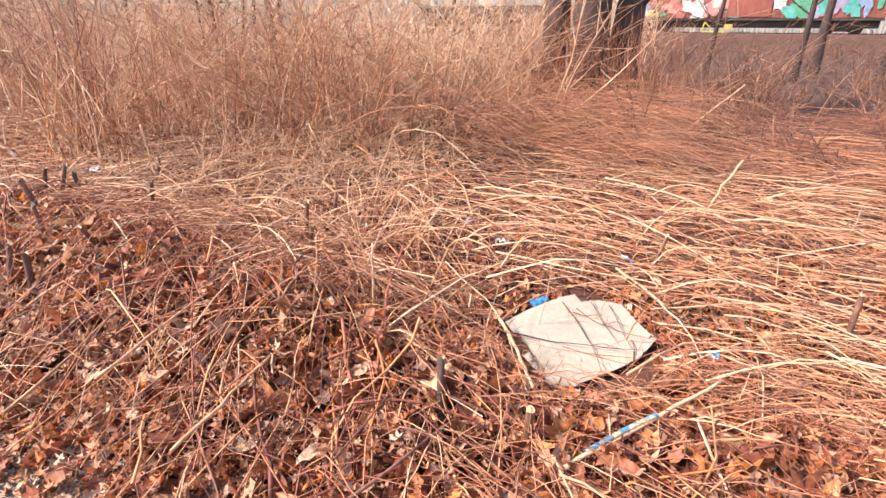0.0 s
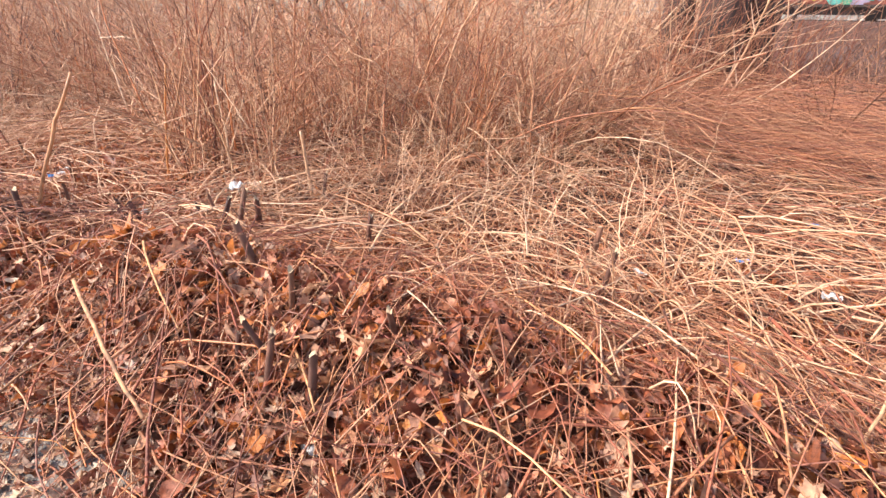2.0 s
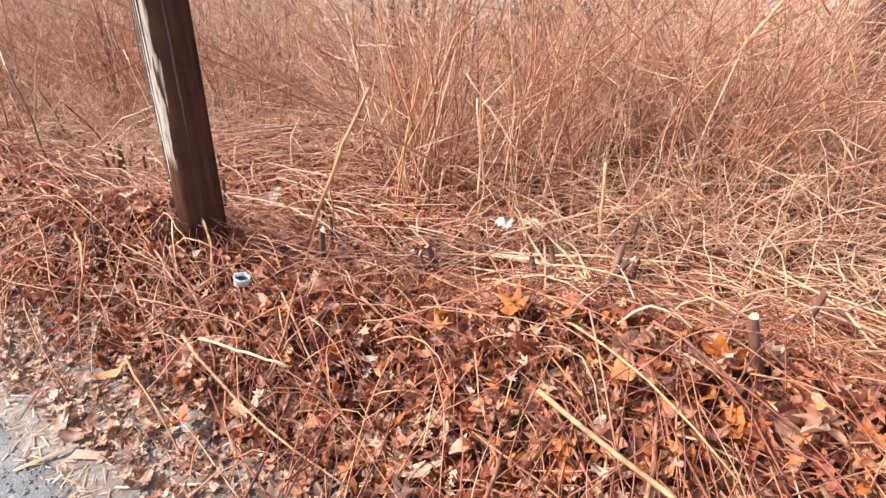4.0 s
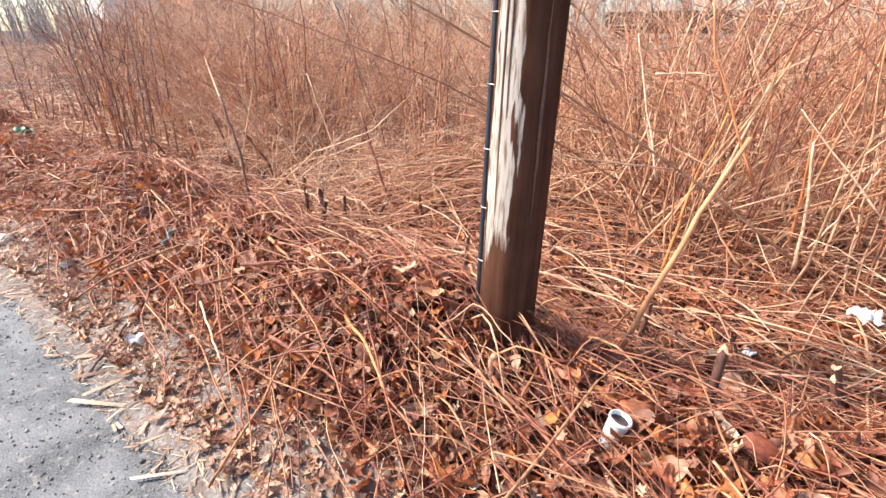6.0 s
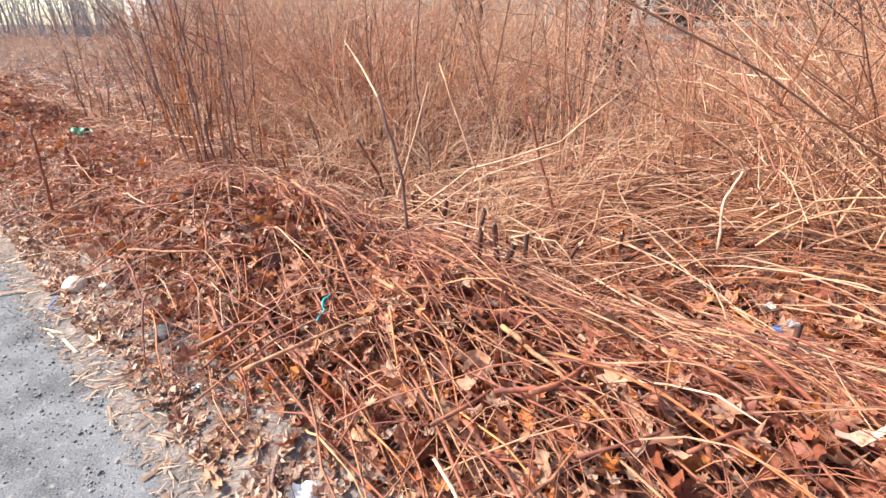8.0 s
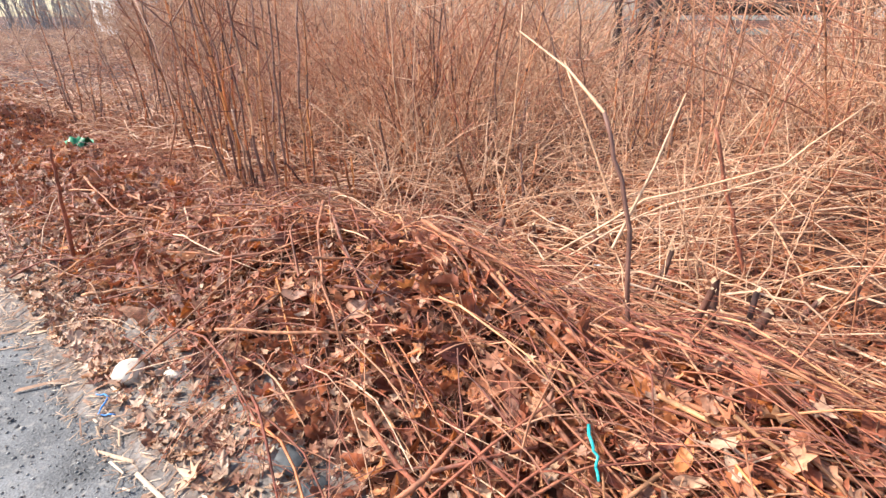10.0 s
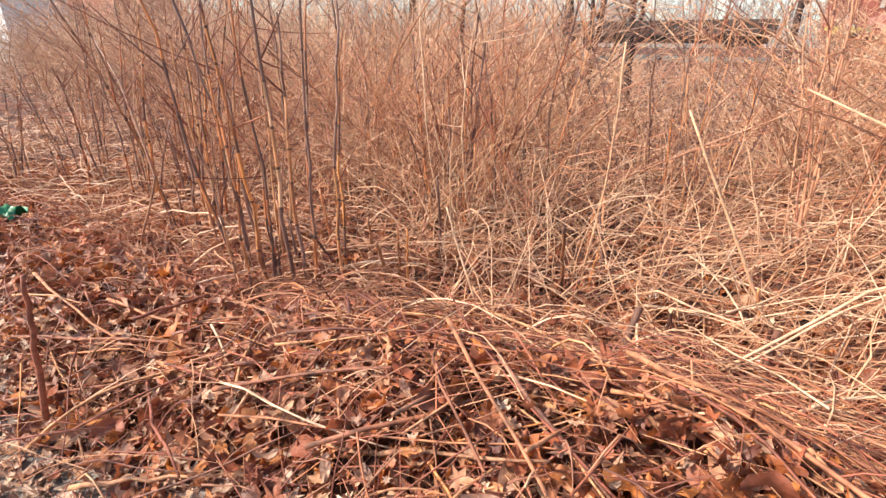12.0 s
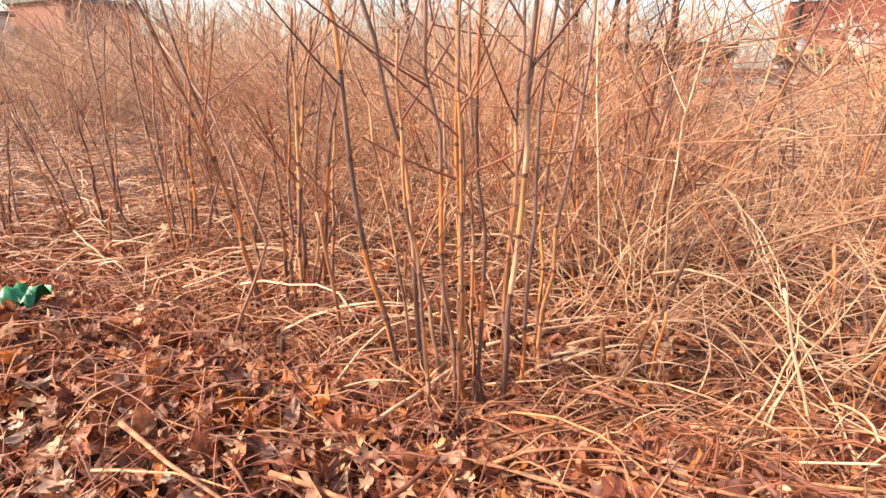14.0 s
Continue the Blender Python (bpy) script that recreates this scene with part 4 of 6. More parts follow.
stick("stick", [(-6.86, 1.65, 0.42), (-6.66, 1.7, 0.62), (-6.44, 1.64, 0.5)], 0.004, 0.003, M_PALE, "thin arching pale stem at the pole", "stick")
stick("stick", [(-7.24, 1.47, 0.44), (-7.0, 1.38, 0.42), (-6.78, 1.27, 0.36)], 0.011, 0.008, M_OCHRE, "straight ochre cane over the bank", "stick")
stick("stick", [(-7.1, 1.70, 0.46), (-6.69, 1.60, 0.43), (-6.30, 1.46, 0.36)], 0.010, 0.007, M_KNOT, "long ochre cane over the bank before the pole", "stick")
stick("stick", [(-8.02, 1.18, 0.36), (-7.58, 1.03, 0.28)], 0.008, 0.006, M_PALE, "pale thin cane on the bank slope", "stick")
stick("stick", [(-8.38, 0.72, 0.02), (-8.80, 1.17, 0.09)], 0.011, 0.009, M_DARKBARK, "dark broken stick lying at the road edge", "stick")
stick("stick", [(-2.02, 1.85, 0.42), (-2.2, 2.5, 0.44), (-2.43, 3.36, 0.38)], 0.008, 0.005, M_KNOT, "long ochre cane lying up the leaf bank", "stick")
stick("stick", [(-1.41, 2.97, 0.32), (-1.2, 2.4, 0.33), (-0.86, 1.74, 0.30)], 0.011, 0.008, M_REDCANE, "long grey-red cane lying down the leaf bank", "stick")
stick("stick", [(-3.27, 2.55, 0.46), (-3.1, 2.1, 0.47), (-2.94, 1.71, 0.40)], 0.008, 0.006, M_KNOT, "thin ochre cane on the leaf bank", "stick")
stick("stick", [(-2.49, 2.62, 0.42), (-2.41, 2.0, 0.43)], 0.007, 0.005, M_REDCANE, "thin red cane on the leaf bank", "stick")
stick("stick", [(-9.96, 2.10, 0.46), (-9.79, 1.66, 0.44)], 0.009, 0.008, M_PALE, "short pale broken cane on the bank", "stick")
stick("stick", [(-11.9, 1.63, 0.27), (-11.59, 2.05, 0.33)], 0.012, 0.010, M_REDCANE, "grey-red cut cane on the bank", "stick")
stick("stick", [(-11.18, 1.53, 0.36), (-10.8, 1.6, 0.41), (-10.42, 1.71, 0.40)], 0.013, 0.009, M_REDCANE, "long grey-red cane lying along the bank", "stick")
stick("stick", [(-6.62, 1.67, 0.38), (-6.26, 1.91, 0.38)], 0.014, 0.01, M_REDCANE, "grey-brown branch lying at the pole foot", "stick")
stick("standing_cane", [(-9.69, 2.69, 0.25), (-9.24, 2.91, 0.66), (-8.73, 3.13, 0.88), (-8.48, 3.35, 1.17)], 0.01, 0.005, M_PALE, "long pale cane arching over straw", "stick")
stick("standing_cane", [(-9.65, 2.76, 0.22), (-9.23, 2.98, 0.59), (-8.69, 3.2, 0.84)], 0.008, 0.005, M_PALE, "long pale cane arching over straw", "stick")
stick("standing_cane", [(-7.83, 3.7, 0.2), (-7.89, 3.8, 0.52), (-7.84, 3.9, 0.7)], 0.012, 0.009, M_PALE, "pale bent cane in the straw", "stick")
stick("cut_cane", [(-8.73, 3.32, 0.15), (-8.92, 3.32, 0.6), (-9.07, 3.32, 0.98)], 0.017, 0.012, M_REDCANE, "upright brown cut stake among straw", "stick")
stick("stick", [(-10.35, 1.14, 0.35), (-9.91, 1.39, 0.38), (-9.73, 1.67, 0.36)], 0.01, 0.007, M_REDCANE, "curved red cane on the leaf bank", "stick")
stick("stick", [(-10.32, 1.73, 0.42), (-10.01, 1.51, 0.34)], 0.011, 0.01, M_PALE, "short pale cut cane on the bank", "stick")
stick("stick", [(-11.01, 1.73, 0.4), (-10.44, 1.88, 0.38), (-9.95, 2.13, 0.36)], 0.016, 0.013, M_REDCANE, "thick grey-red cut cane on the bank", "stick")
stick("stick", [(-11.36, 1.55, 0.4), (-10.93, 1.83, 0.4)], 0.014, 0.01, M_REDCANE, "thick red cut cane on the bank", "stick")
stick("stick", [(-9.94, 2.0, 0.38), (-9.68, 2.21, 0.38)], 0.017, 0.015, M_PALE, "short thick pale cut cane on the bank", "stick")
stick("stick", [(-10.95, 1.7, 0.42), (-10.63, 1.74, 0.4), (-10.37, 1.77, 0.36)], 0.017, 0.012, M_REDCANE, "grey-brown cut branch on the bank", "stick")
stick("stick", [(-12.11, 1.58, 0.36), (-12.02, 1.9, 0.36)], 0.012, 0.009, M_REDCANE, "dark cut cane on the bank", "stick")
stick("standing_cane", [(-11.92, 1.11, 0.22), (-11.75, 1.11, 0.64), (-11.66, 1.11, 0.89)], 0.016, 0.009, M_REDCANE, "dark upright forked stub on the bank", "stick")
stick("standing_cane", [(-10.84, 4.07, 0.12), (-11.29, 4.12, 0.69), (-11.68, 4.17, 1.28)], 0.01, 0.005, M_REDCANE, "thin brown cane leaning in the straw", "stick")
stick("standing_cane", [(-9.46, 3.46, 0.15), (-9.73, 3.49, 0.66), (-10.05, 3.52, 1.25)], 0.013, 0.008, M_PALE, "pale leaning cane among straw", "stick")
stick("standing_cane", [(-10.5, 3.56, 0.15), (-10.43, 3.59, 0.84), (-10.44, 3.62, 1.58)], 0.01, 0.006, M_PALE, "pale upright cane among straw", "stick")
stick("stick", [(-12.16, 2.73, 0.26), (-11.91, 3.03, 0.26), (-11.59, 3.33, 0.26)], 0.013, 0.008, M_PALE, "pale thick cane lying at the shrub foot", "stick")
stick("stick", [(-12.38, 1.88, 0.28), (-12.18, 2.69, 0.25)], 0.012, 0.008, M_PALE, "pale thick cane lying at the shrub foot", "stick")
stick("standing_cane", [(-13.36, 2.31, 0.15), (-13.14, 2.42, 0.72), (-13.49, 2.52, 1.3), (-13.91, 2.62, 1.63)], 0.011, 0.006, M_STRAW, "tall tan bent cane in straw", "stick")
stick("standing_cane", [(-10.9, 3.98, 0.15), (-11.3, 4.03, 0.73), (-11.54, 4.08, 1.23)], 0.01, 0.006, M_REDCANE, "brown cane leaning in straw", "stick")
stick("standing_cane", [(-10.87, 2.74, 0.2), (-11.02, 2.74, 0.57), (-11.08, 2.74, 0.76)], 0.008, 0.006, M_PALE, "pale curved cane in front of the shrub", "stick")
painted = stick("painted_stick", [(-0.02, 1.72, 0.16), (0.26, 2.08, 0.20), (0.53, 2.43, 0.24)], 0.013, 0.010, M_PALE, "pale stick with flaking blue paint on leaves", "stick")
part("blue_paint", tubes("blue_paint", np.array([[(0.06, 0.09, 0.0135), (0.18, 0.25, 0.034), (0.30, 0.39, 0.050)]]), np.array([[0.0125, 0.0128, 0.0112]]), M_OLDBLUE, 7), painted, "flaking blue paint")

stick("standing_cane", [(-6.65, 3.55, 0.14), (-6.42, 3.59, 0.5), (-6.16, 3.63, 1.02), (-5.97, 3.67, 1.5)], 0.013, 0.008, M_PALE, "pale split cane leaning across the thicket", "stick")
stick("standing_cane", [(-6.32, 3.72, 0.14), (-6.25, 3.76, 0.54), (-6.17, 3.8, 0.84), (-6.04, 3.84, 1.43)], 0.019, 0.01, M_PALE, "bright bleached cane leaning over the thicket", "stick")
stick("standing_cane", [(-6.36, 3.45, 0.1), (-6.32, 3.49, 0.51), (-6.3, 3.53, 0.77), (-6.2, 3.57, 1.22)], 0.016, 0.008, M_OCHRE, "leaning ochre cane in the thicket", "stick")
stick("standing_cane", [(-5.94, 3.1, 0.93), (-6.11, 3.14, 1.27), (-6.26, 3.18, 1.53), (-6.33, 3.22, 1.8)], 0.01, 0.006, M_OCHRE, "curved yellowish cane hanging over the thicket", "stick")
stick("standing_cane", [(-5.67, 3.6, 0.34), (-5.68, 3.64, 0.62), (-5.76, 3.68, 1.09)], 0.015, 0.009, M_PALE, "pale leaning cane in the thicket", "stick")
stick("standing_cane", [(-5.72, 3.75, 0.46), (-5.75, 3.79, 0.91), (-5.78, 3.83, 1.14)], 0.012, 0.007, M_OCHRE, "thin ochre cane in the thicket", "stick")
stick("standing_cane", [(-6.57, 3.3, 1.43), (-6.42, 3.34, 1.44), (-6.26, 3.38, 1.43)], 0.007, 0.005, M_PALE, "short pale twig caught in the thicket", "stick")
stick("standing_cane", [(-6.46, 3.3, 0.82), (-6.61, 3.34, 1.27), (-6.73, 3.38, 1.64)], 0.01, 0.005, M_PALE, "thin pale cane with frayed tip", "stick")
stick("standing_cane", [(-5.92, 3.3, 0.41), (-6.05, 3.34, 0.54), (-6.18, 3.38, 0.73)], 0.01, 0.006, M_PALE, "pale thin cane leaning in straw", "stick")
stick("standing_cane", [(-5.63, 3.6, 0.5), (-5.54, 3.64, 0.7), (-5.44, 3.68, 0.99)], 0.009, 0.005, M_PALE, "thin bleached cane leaning in straw", "stick")
stick("standing_cane", [(-5.36, 3.6, 0.74), (-5.58, 3.64, 0.97), (-5.86, 3.68, 1.26)], 0.009, 0.005, M_PALE, "thin bleached cane leaning in straw", "stick")
stick("standing_cane", [(-6.76, 3.5, 0.69), (-6.64, 3.54, 1.04), (-6.64, 3.58, 1.18)], 0.009, 0.005, M_PALE, "short pale cane in the thicket", "stick")
stick("standing_cane", [(-6.34, 3.0, 0.97), (-6.36, 3.04, 1.29), (-6.36, 3.08, 1.64)], 0.007, 0.004, M_REDCANE, "thin dark red cane in the thicket", "stick")
stick("standing_cane", [(-6.21, 3.9, 1.15), (-6.1, 3.94, 1.46), (-5.81, 3.98, 1.82)], 0.01, 0.006, M_REDCANE, "brown cane leaning far over the thicket", "stick")



# ---- stubs of cut canes ----
def stub(seed):
    g = np.random.default_rng(seed)
    h, r = g.uniform(0.20, 0.36), g.uniform(0.010, 0.020)
    s = np.linspace(0, 1, 5)
    P = np.stack([0.12 * h * g.normal() * s, 0.12 * h * g.normal() * s, -0.06 + (h + 0.06) * s], -1)[None]
    v, q = tube_data(P, (r * (1.1 - 0.15 * s))[None], 8)
    v[-8:, 2] += g.normal(0, 0.012, 8)
    ob = new("cane_stub", mesh_from("cane_stub", v, q, M_STUB, True))
    top = v[-8:]
    vv = np.concatenate([top + [0, 0, 0.001], [top.mean(0) - [0, 0, 0.01]]])
    part("cut_top", mesh_from("cut_top", vv, np.array([[i, (i + 1) % 8, 8] for i in range(8)]), M_CUT), ob, "pale split cut end")
    return tagged(ob, "short dark rotten cane stub with a pale cut top", "plant stub", "cut cane stubs")


STUBS = [stub(s) for s in range(6)]
spots = [(-9.13, 2.60), (-8.67, 2.46), (-9.44, 3.25), (-8.29, 3.25), (-8.86, 2.52), (-8.77, 2.60), (-8.65, 2.70), (-9.50, 2.90), (-9.89, 3.10), (-8.51, 2.91), (-9.08, 2.75),
         (-5.81, 1.99), (-6.20, 2.48), (-5.87, 2.45), (-5.36, 2.42), (-4.83, 3.03), (-4.48, 3.37), (-4.42, 2.47), (-4.66, 2.61), (-5.35, 2.53), (-4.74, 2.51), (-5.76, 2.65),
         (-4.50, 2.40), (-4.35, 2.62), (0.17, 3.78), (-2.34, 3.41), (-2.09, 2.78), (0.0, 5.0), (1.19, 3.21), (-0.56, 1.75), (-3.35, 1.66), (-0.2, 1.85), (-12.04, 2.40), (-13.06, 2.34), (-2.22, 2.9), (-3.6, 2.7), (-7.3, 2.5), (-10.1, 2.8), (-6.9, 2.9), (-3.55, 1.62), (-3.32, 1.52), (-3.1, 1.55), (-3.42, 1.85), (-3.78, 2.05), (-2.9, 1.9)]
for i, (px, py) in enumerate(spots):
    m = pose(px, py, float(land(px, py)), RL.gauss(0, 9), RL.gauss(0, 9), RL.uniform(0, 360))
    if i < len(STUBS):
        STUBS[i].matrix_basis = m
    else:
        copy_thing(STUBS[i % len(STUBS)], m)


# ---- shrubs of many canes ----
def shrub(px, py, canes, h, spread, seed, r=(0.006, 0.014), mat=M_KNOT, label="", lean=0.3, F=80):
    g = np.random.default_rng(seed)
    root = new("cane_shrub")
    z0 = float(land(px, py))
    root.location = (px, py, z0)
    for c in range(canes):
        a, d = g.uniform(0, 2 * np.pi), spread * math.sqrt(g.uniform())
        fx, fy = d * math.cos(a), d * math.sin(a)
        H = h * g.uniform(0.6, 1.1)
        K = 12
        s = np.linspace(0, 1, K)
        out = lean * H * (0.25 + d / max(spread, 0.01)) * (0.5 * s + 0.5 * s ** 2) * g.uniform(0.2, 1.0)
        jog = np.cumsum(g.normal(0, 0.010, (K, 2)), 0) * H * 0.7
        P = np.stack([fx + math.cos(a) * out + jog[:, 0], fy + math.sin(a) * out + jog[:, 1], -0.03 + (H + 0.03) * s], -1)[None]
        r0 = g.uniform(*r)
        # the cane swells at its joints; its bark changes from one length to the next and peels off in strips
        fine = np.linspace(0, 1, F)
        PF = np.stack([np.interp(fine, s, P[0, :, c]) for c in range(3)], -1)[None]
        stops = np.cumsum(g.integers(int(F * 0.075), int(F * 0.19), 14))
        joint = np.isin(np.arange(F), stops)
        rad = r0 * (1 - 0.6 * fine) * np.where(joint, 1.22, 1.0)
        v1, q1 = tube_data(PF, rad[None], 6)
        me = mesh_from("cane", v1, q1, mat, True)
        index = np.zeros((F - 1, 6), np.int32)
        if mat == M_KNOT:
            me.materials.append(M_DARKBARK)
            me.materials.append(M_OCHRE)
            gloom = g.uniform(0.15, 0.6)
            for lo, hi in zip(np.concatenate([[0], stops]), stops):
                index[lo:hi] = g.choice([0, 1, 2], p=[(1 - gloom) * 0.6, gloom, (1 - gloom) * 0.4])
                if g.uniform() < 0.6:
                    cut, k = g.integers(1, 4), g.integers(0, 6)
                    index[lo + cut:hi, [k, (k + 1) % 6, (k + 2) % 6]] = g.choice([0, 2, 1], p=[0.3, 0.4, 0.3])
        me.materials.append(M_NODE)
        index[joint[:-1]] = len(me.materials) - 1
        me.polygons.foreach_set("material_index", index.ravel())
        cane = part("cane", me, root)
        m = int(g.integers(3, 6))
        Q = twigs_on(P, m, 0.28, 0.97, 4, 0.8)
        for i in range(m):
            part("twig", tubes("twig", Q[i:i + 1], np.linspace(r0 * 0.42, r0 * 0.16, 4)[None], M_TWIG, 4), cane)
    return tagged(root, label or "leafless clump of tall jointed canes with ochre and dark bark", "shrub", "cane shrubs")


shrub(-12.12, 2.58, 17, 2.3, 0.36, 1, (0.007, 0.015), lean=0.13, F=150)
shrub(-13.6, 3.0, 12, 1.8, 0.3, 2, label="leafless clump of jointed canes, dull brown bark")
shrub(-14.9, 3.2, 9, 1.8, 0.25, 3, label="leafless clump of jointed canes, dull brown bark")
shrub(-11.8, 4.2, 10, 1.7, 0.25, 4, (0.009, 0.017), label="leafless clump of slim jointed canes among straw")
shrub(-11.9, 4.65, 6, 1.8, 0.22, 5, label="leafless clump of slim jointed canes among straw")
shrub(-6.95, 4.75, 13, 2.1, 0.22, 6, (0.007, 0.014), M_BRUSH, "leafless spreading shrub with pale brown branches", 0.5)
shrub(-15.9, 3.3, 8, 1.7, 0.3, 7, label="leafless clump of jointed canes, dull brown bark")
shrub(-16.4, 2.6, 9, 1.5, 0.35, 8, label="leafless clump of jointed canes, dull brown bark")
shrub(-9.9, 5.6, 8, 2.0, 0.3, 9, (0.005, 0.010), label="leafless clump of slim jointed canes among straw")
shrub(-13.0, 4.8, 9, 2.0, 0.4, 10, (0.005, 0.011), label="leafless clump of slim jointed canes among straw")
shrub(-5.2, 4.6, 10, 2.1, 0.4, 11, (0.005, 0.010), M_STRAW, "leafless clump of leaning straw-coloured canes", 0.6)
shrub(-4.2, 5.0, 10, 2.1, 0.4, 12, (0.005, 0.010), M_STRAW, "leafless clump of leaning straw-coloured canes", 0.6)
shrub(-6.2, 3.9, 7, 1.9, 0.25, 13, (0.005, 0.010), M_REDCANE, "leafless clump of red-brown canes behind the pole", 0.3)


shrub(-6.1, 3.55, 6, 1.9, 0.2, 14, (0.004, 0.008), M_REDCANE, "thin spreading red-brown shrub before the thicket", 0.32)
shrub(-5.3, 3.7, 6, 1.8, 0.2, 15, (0.004, 0.009), M_STRAW, "thin spreading straw-coloured shrub before the thicket", 0.4)
shrub(-4.4, 4.1, 6, 2.0, 0.2, 16, (0.004, 0.009), M_BRUSH, "thin spreading brown shrub before the thicket", 0.4)


# broken canes still standing in the straw
g6 = random.Random(8)
for k in range(34):
    sx, sy = (g6.gauss(-12.2, 0.5), g6.gauss(2.65, 0.25)) if k < 12 else (g6.uniform(-15.5, -9.3), g6.uniform(2.6, 4.6))
    sz, tall = float(land(sx, sy)), g6.uniform(0.25, 0.8)
    dx, dy = g6.gauss(0, 0.2) * tall, g6.gauss(0, 0.2) * tall
    stick("broken_cane", [(sx, sy, sz - 0.02), (sx + dx * 0.4, sy + dy * 0.4, sz + tall * 0.5), (sx + dx, sy + dy, sz + tall)], g6.uniform(0.010, 0.019), g6.uniform(0.007, 0.013),
          g6.choice([M_OCHRE, M_KNOT, M_DARKBARK, M_KNOT]), "broken-off dry cane still standing in the straw", "cane stub", "broken canes in the straw")


g5 = random.Random(21)
for k in range(14):
    sx = -20.5 + 0.95 * k + g5.uniform(-0.3, 0.3)
    shrub(sx, g5.uniform(4.0, 6.6), 8, g5.uniform(2.0, 2.7), 0.35, 30 + k, (0.005, 0.011), g5.choice([M_KNOT, M_KNOT, M_BRUSH, M_STRAW]), "tall leafless clump of slim dry canes", 0.45)
for k in range(3):
    shrub(-5.6 + 1.0 * k, g5.uniform(5.6, 7.6), 8, g5.uniform(1.9, 2.5), 0.35, 50 + k, (0.005, 0.011), g5.choice([M_BRUSH, M_STRAW, M_REDCANE]), "tall leafless clump of slim dry canes", 0.5)


# ---- the utility pole ----
def utility_pole():
    px, py, R = -6.652, 1.894, 0.122
    root = new("utility_pole")
    root.location = (px, py, 0)
    root.rotation_euler = (radians(0.57), radians(1.3), 0)
    K, sides = 40, 40
    zs = np.linspace(-0.2, 8.5, K)
    g = np.random.default_rng(3)
    a = np.arange(sides) * 2 * np.pi / sides
    groove = 1 + 0.012 * g.normal(size=sides)
    V = np.stack([np.stack([R * (1.02 - 0.012 * max(z, 0)) * groove * np.cos(a), R * (1.02 - 0.012 * max(z, 0)) * groove * np.sin(a), np.full(sides, z)], -1) for z in zs])
    idx = np.arange(K * sides).reshape(K, sides)
    q = np.stack([idx[:-1], np.roll(idx, -1, 1)[:-1], np.roll(idx, -1, 1)[1:], idx[1:]], -1).reshape(-1, 4)
    part("shaft", mesh_from("shaft", V.reshape(-1, 3), q, M_POLE, True), root, "dark creosoted wooden shaft with a bleached streak")
    # long drying cracks
    for ang, z0, z1 in ((-102, 0.85, 3.0), (-91, 1.35, 3.4), (-30, 0.95, 1.75), (-84, 1.75, 3.2)):
        th = radians(ang)
        zz = np.linspace(z0, z1, 14)
        off = R * (1.02 - 0.012 * zz) * 1.004
        th2 = th + np.cumsum(g.normal(0, 0.012, 14))
        P = np.stack([off * np.cos(th2), off * np.sin(th2), zz], -1)[None]
        part("crack", tubes("crack", P, (0.0065 * np.sin(np.linspace(0.15, 3.0, 14)))[None], M_NODE, 5), root, "dark drying crack")
    th = radians(-141)
    P = np.stack([np.stack([(R * (1.02 - 0.012 * max(z, 0)) + 0.004) * math.cos(th), (R * (1.02 - 0.012 * max(z, 0)) + 0.004) * math.sin(th), z]) for z in np.linspace(-0.1, 8, 30)])[None]
    cable = part("cable", tubes("cable", P, np.full((1, 30), 0.013), M_CABLE, 10), root, "black ground-wire moulding")
    for k, z in enumerate(np.arange(0.52, 3.0, 0.235)):
        rr = R * (1.02 - 0.012 * z)
        arc = [(rr + d) * np.array([math.cos(th + o), math.sin(th + o)]) for d, o in ((0.0, -0.22), (0.013, -0.12), (0.0185, 0), (0.013, 0.12), (0.0, 0.22))]
        P = np.array([[c[0], c[1], z] for c in arc])[None]
        part("staple", tubes("staple", P, np.full((1, 5), 0.002), M_STEEL, 5), root, "bright metal staple")
    return tagged(root, "dark wooden utility pole with bleached streak and black cable", "utility pole")


utility_pole()


# ---- cardboard and rubbish ----
def sheet(name, outline, mat, z, thick, parent=None, waves=0.006, label="", seed=0):
    """A torn flat sheet with a ragged outline and thickness."""
    g = np.random.default_rng(seed)
    pts = []
    for i, a in enumerate(outline):
        b = outline[(i + 1) % len(outline)]
        for s in np.linspace(0, 1, 9)[:-1]:
            pts.append((a[0] * (1 - s) + b[0] * s + g.normal(0, 0.004), a[1] * (1 - s) + b[1] * s + g.normal(0, 0.004)))
    bm = bmesh.new()
    mid = np.mean(pts, 0)
    rings = [[bm.verts.new((mid[0] + (p[0] - mid[0]) * k, mid[1] + (p[1] - mid[1]) * k, z + waves * math.sin(9 * p[0] * k + 3) + waves * math.cos(8 * p[1] * k))) for p in pts] for k in (1.0, 0.66, 0.33)]
    c = bm.verts.new((mid[0], mid[1], z))
    n = len(pts)
    for r in range(2):
        for i in range(n):
            bm.faces.new((rings[r][i], rings[r][(i + 1) % n], rings[r + 1][(i + 1) % n], rings[r + 1][i]))
    for i in range(n):
        bm.faces.new((rings[2][i], rings[2][(i + 1) % n], c))
    ext = bmesh.ops.extrude_face_region(bm, geom=bm.faces[:])
    bmesh.ops.translate(bm, vec=(0, 0, -thick), verts=[v for v in ext["geom"] if isinstance(v, bmesh.types.BMVert)])
    bmesh.ops.recalc_face_normals(bm, faces=bm.faces[:])
    return part(name, bm_mesh(name, bm, mat), parent, label)


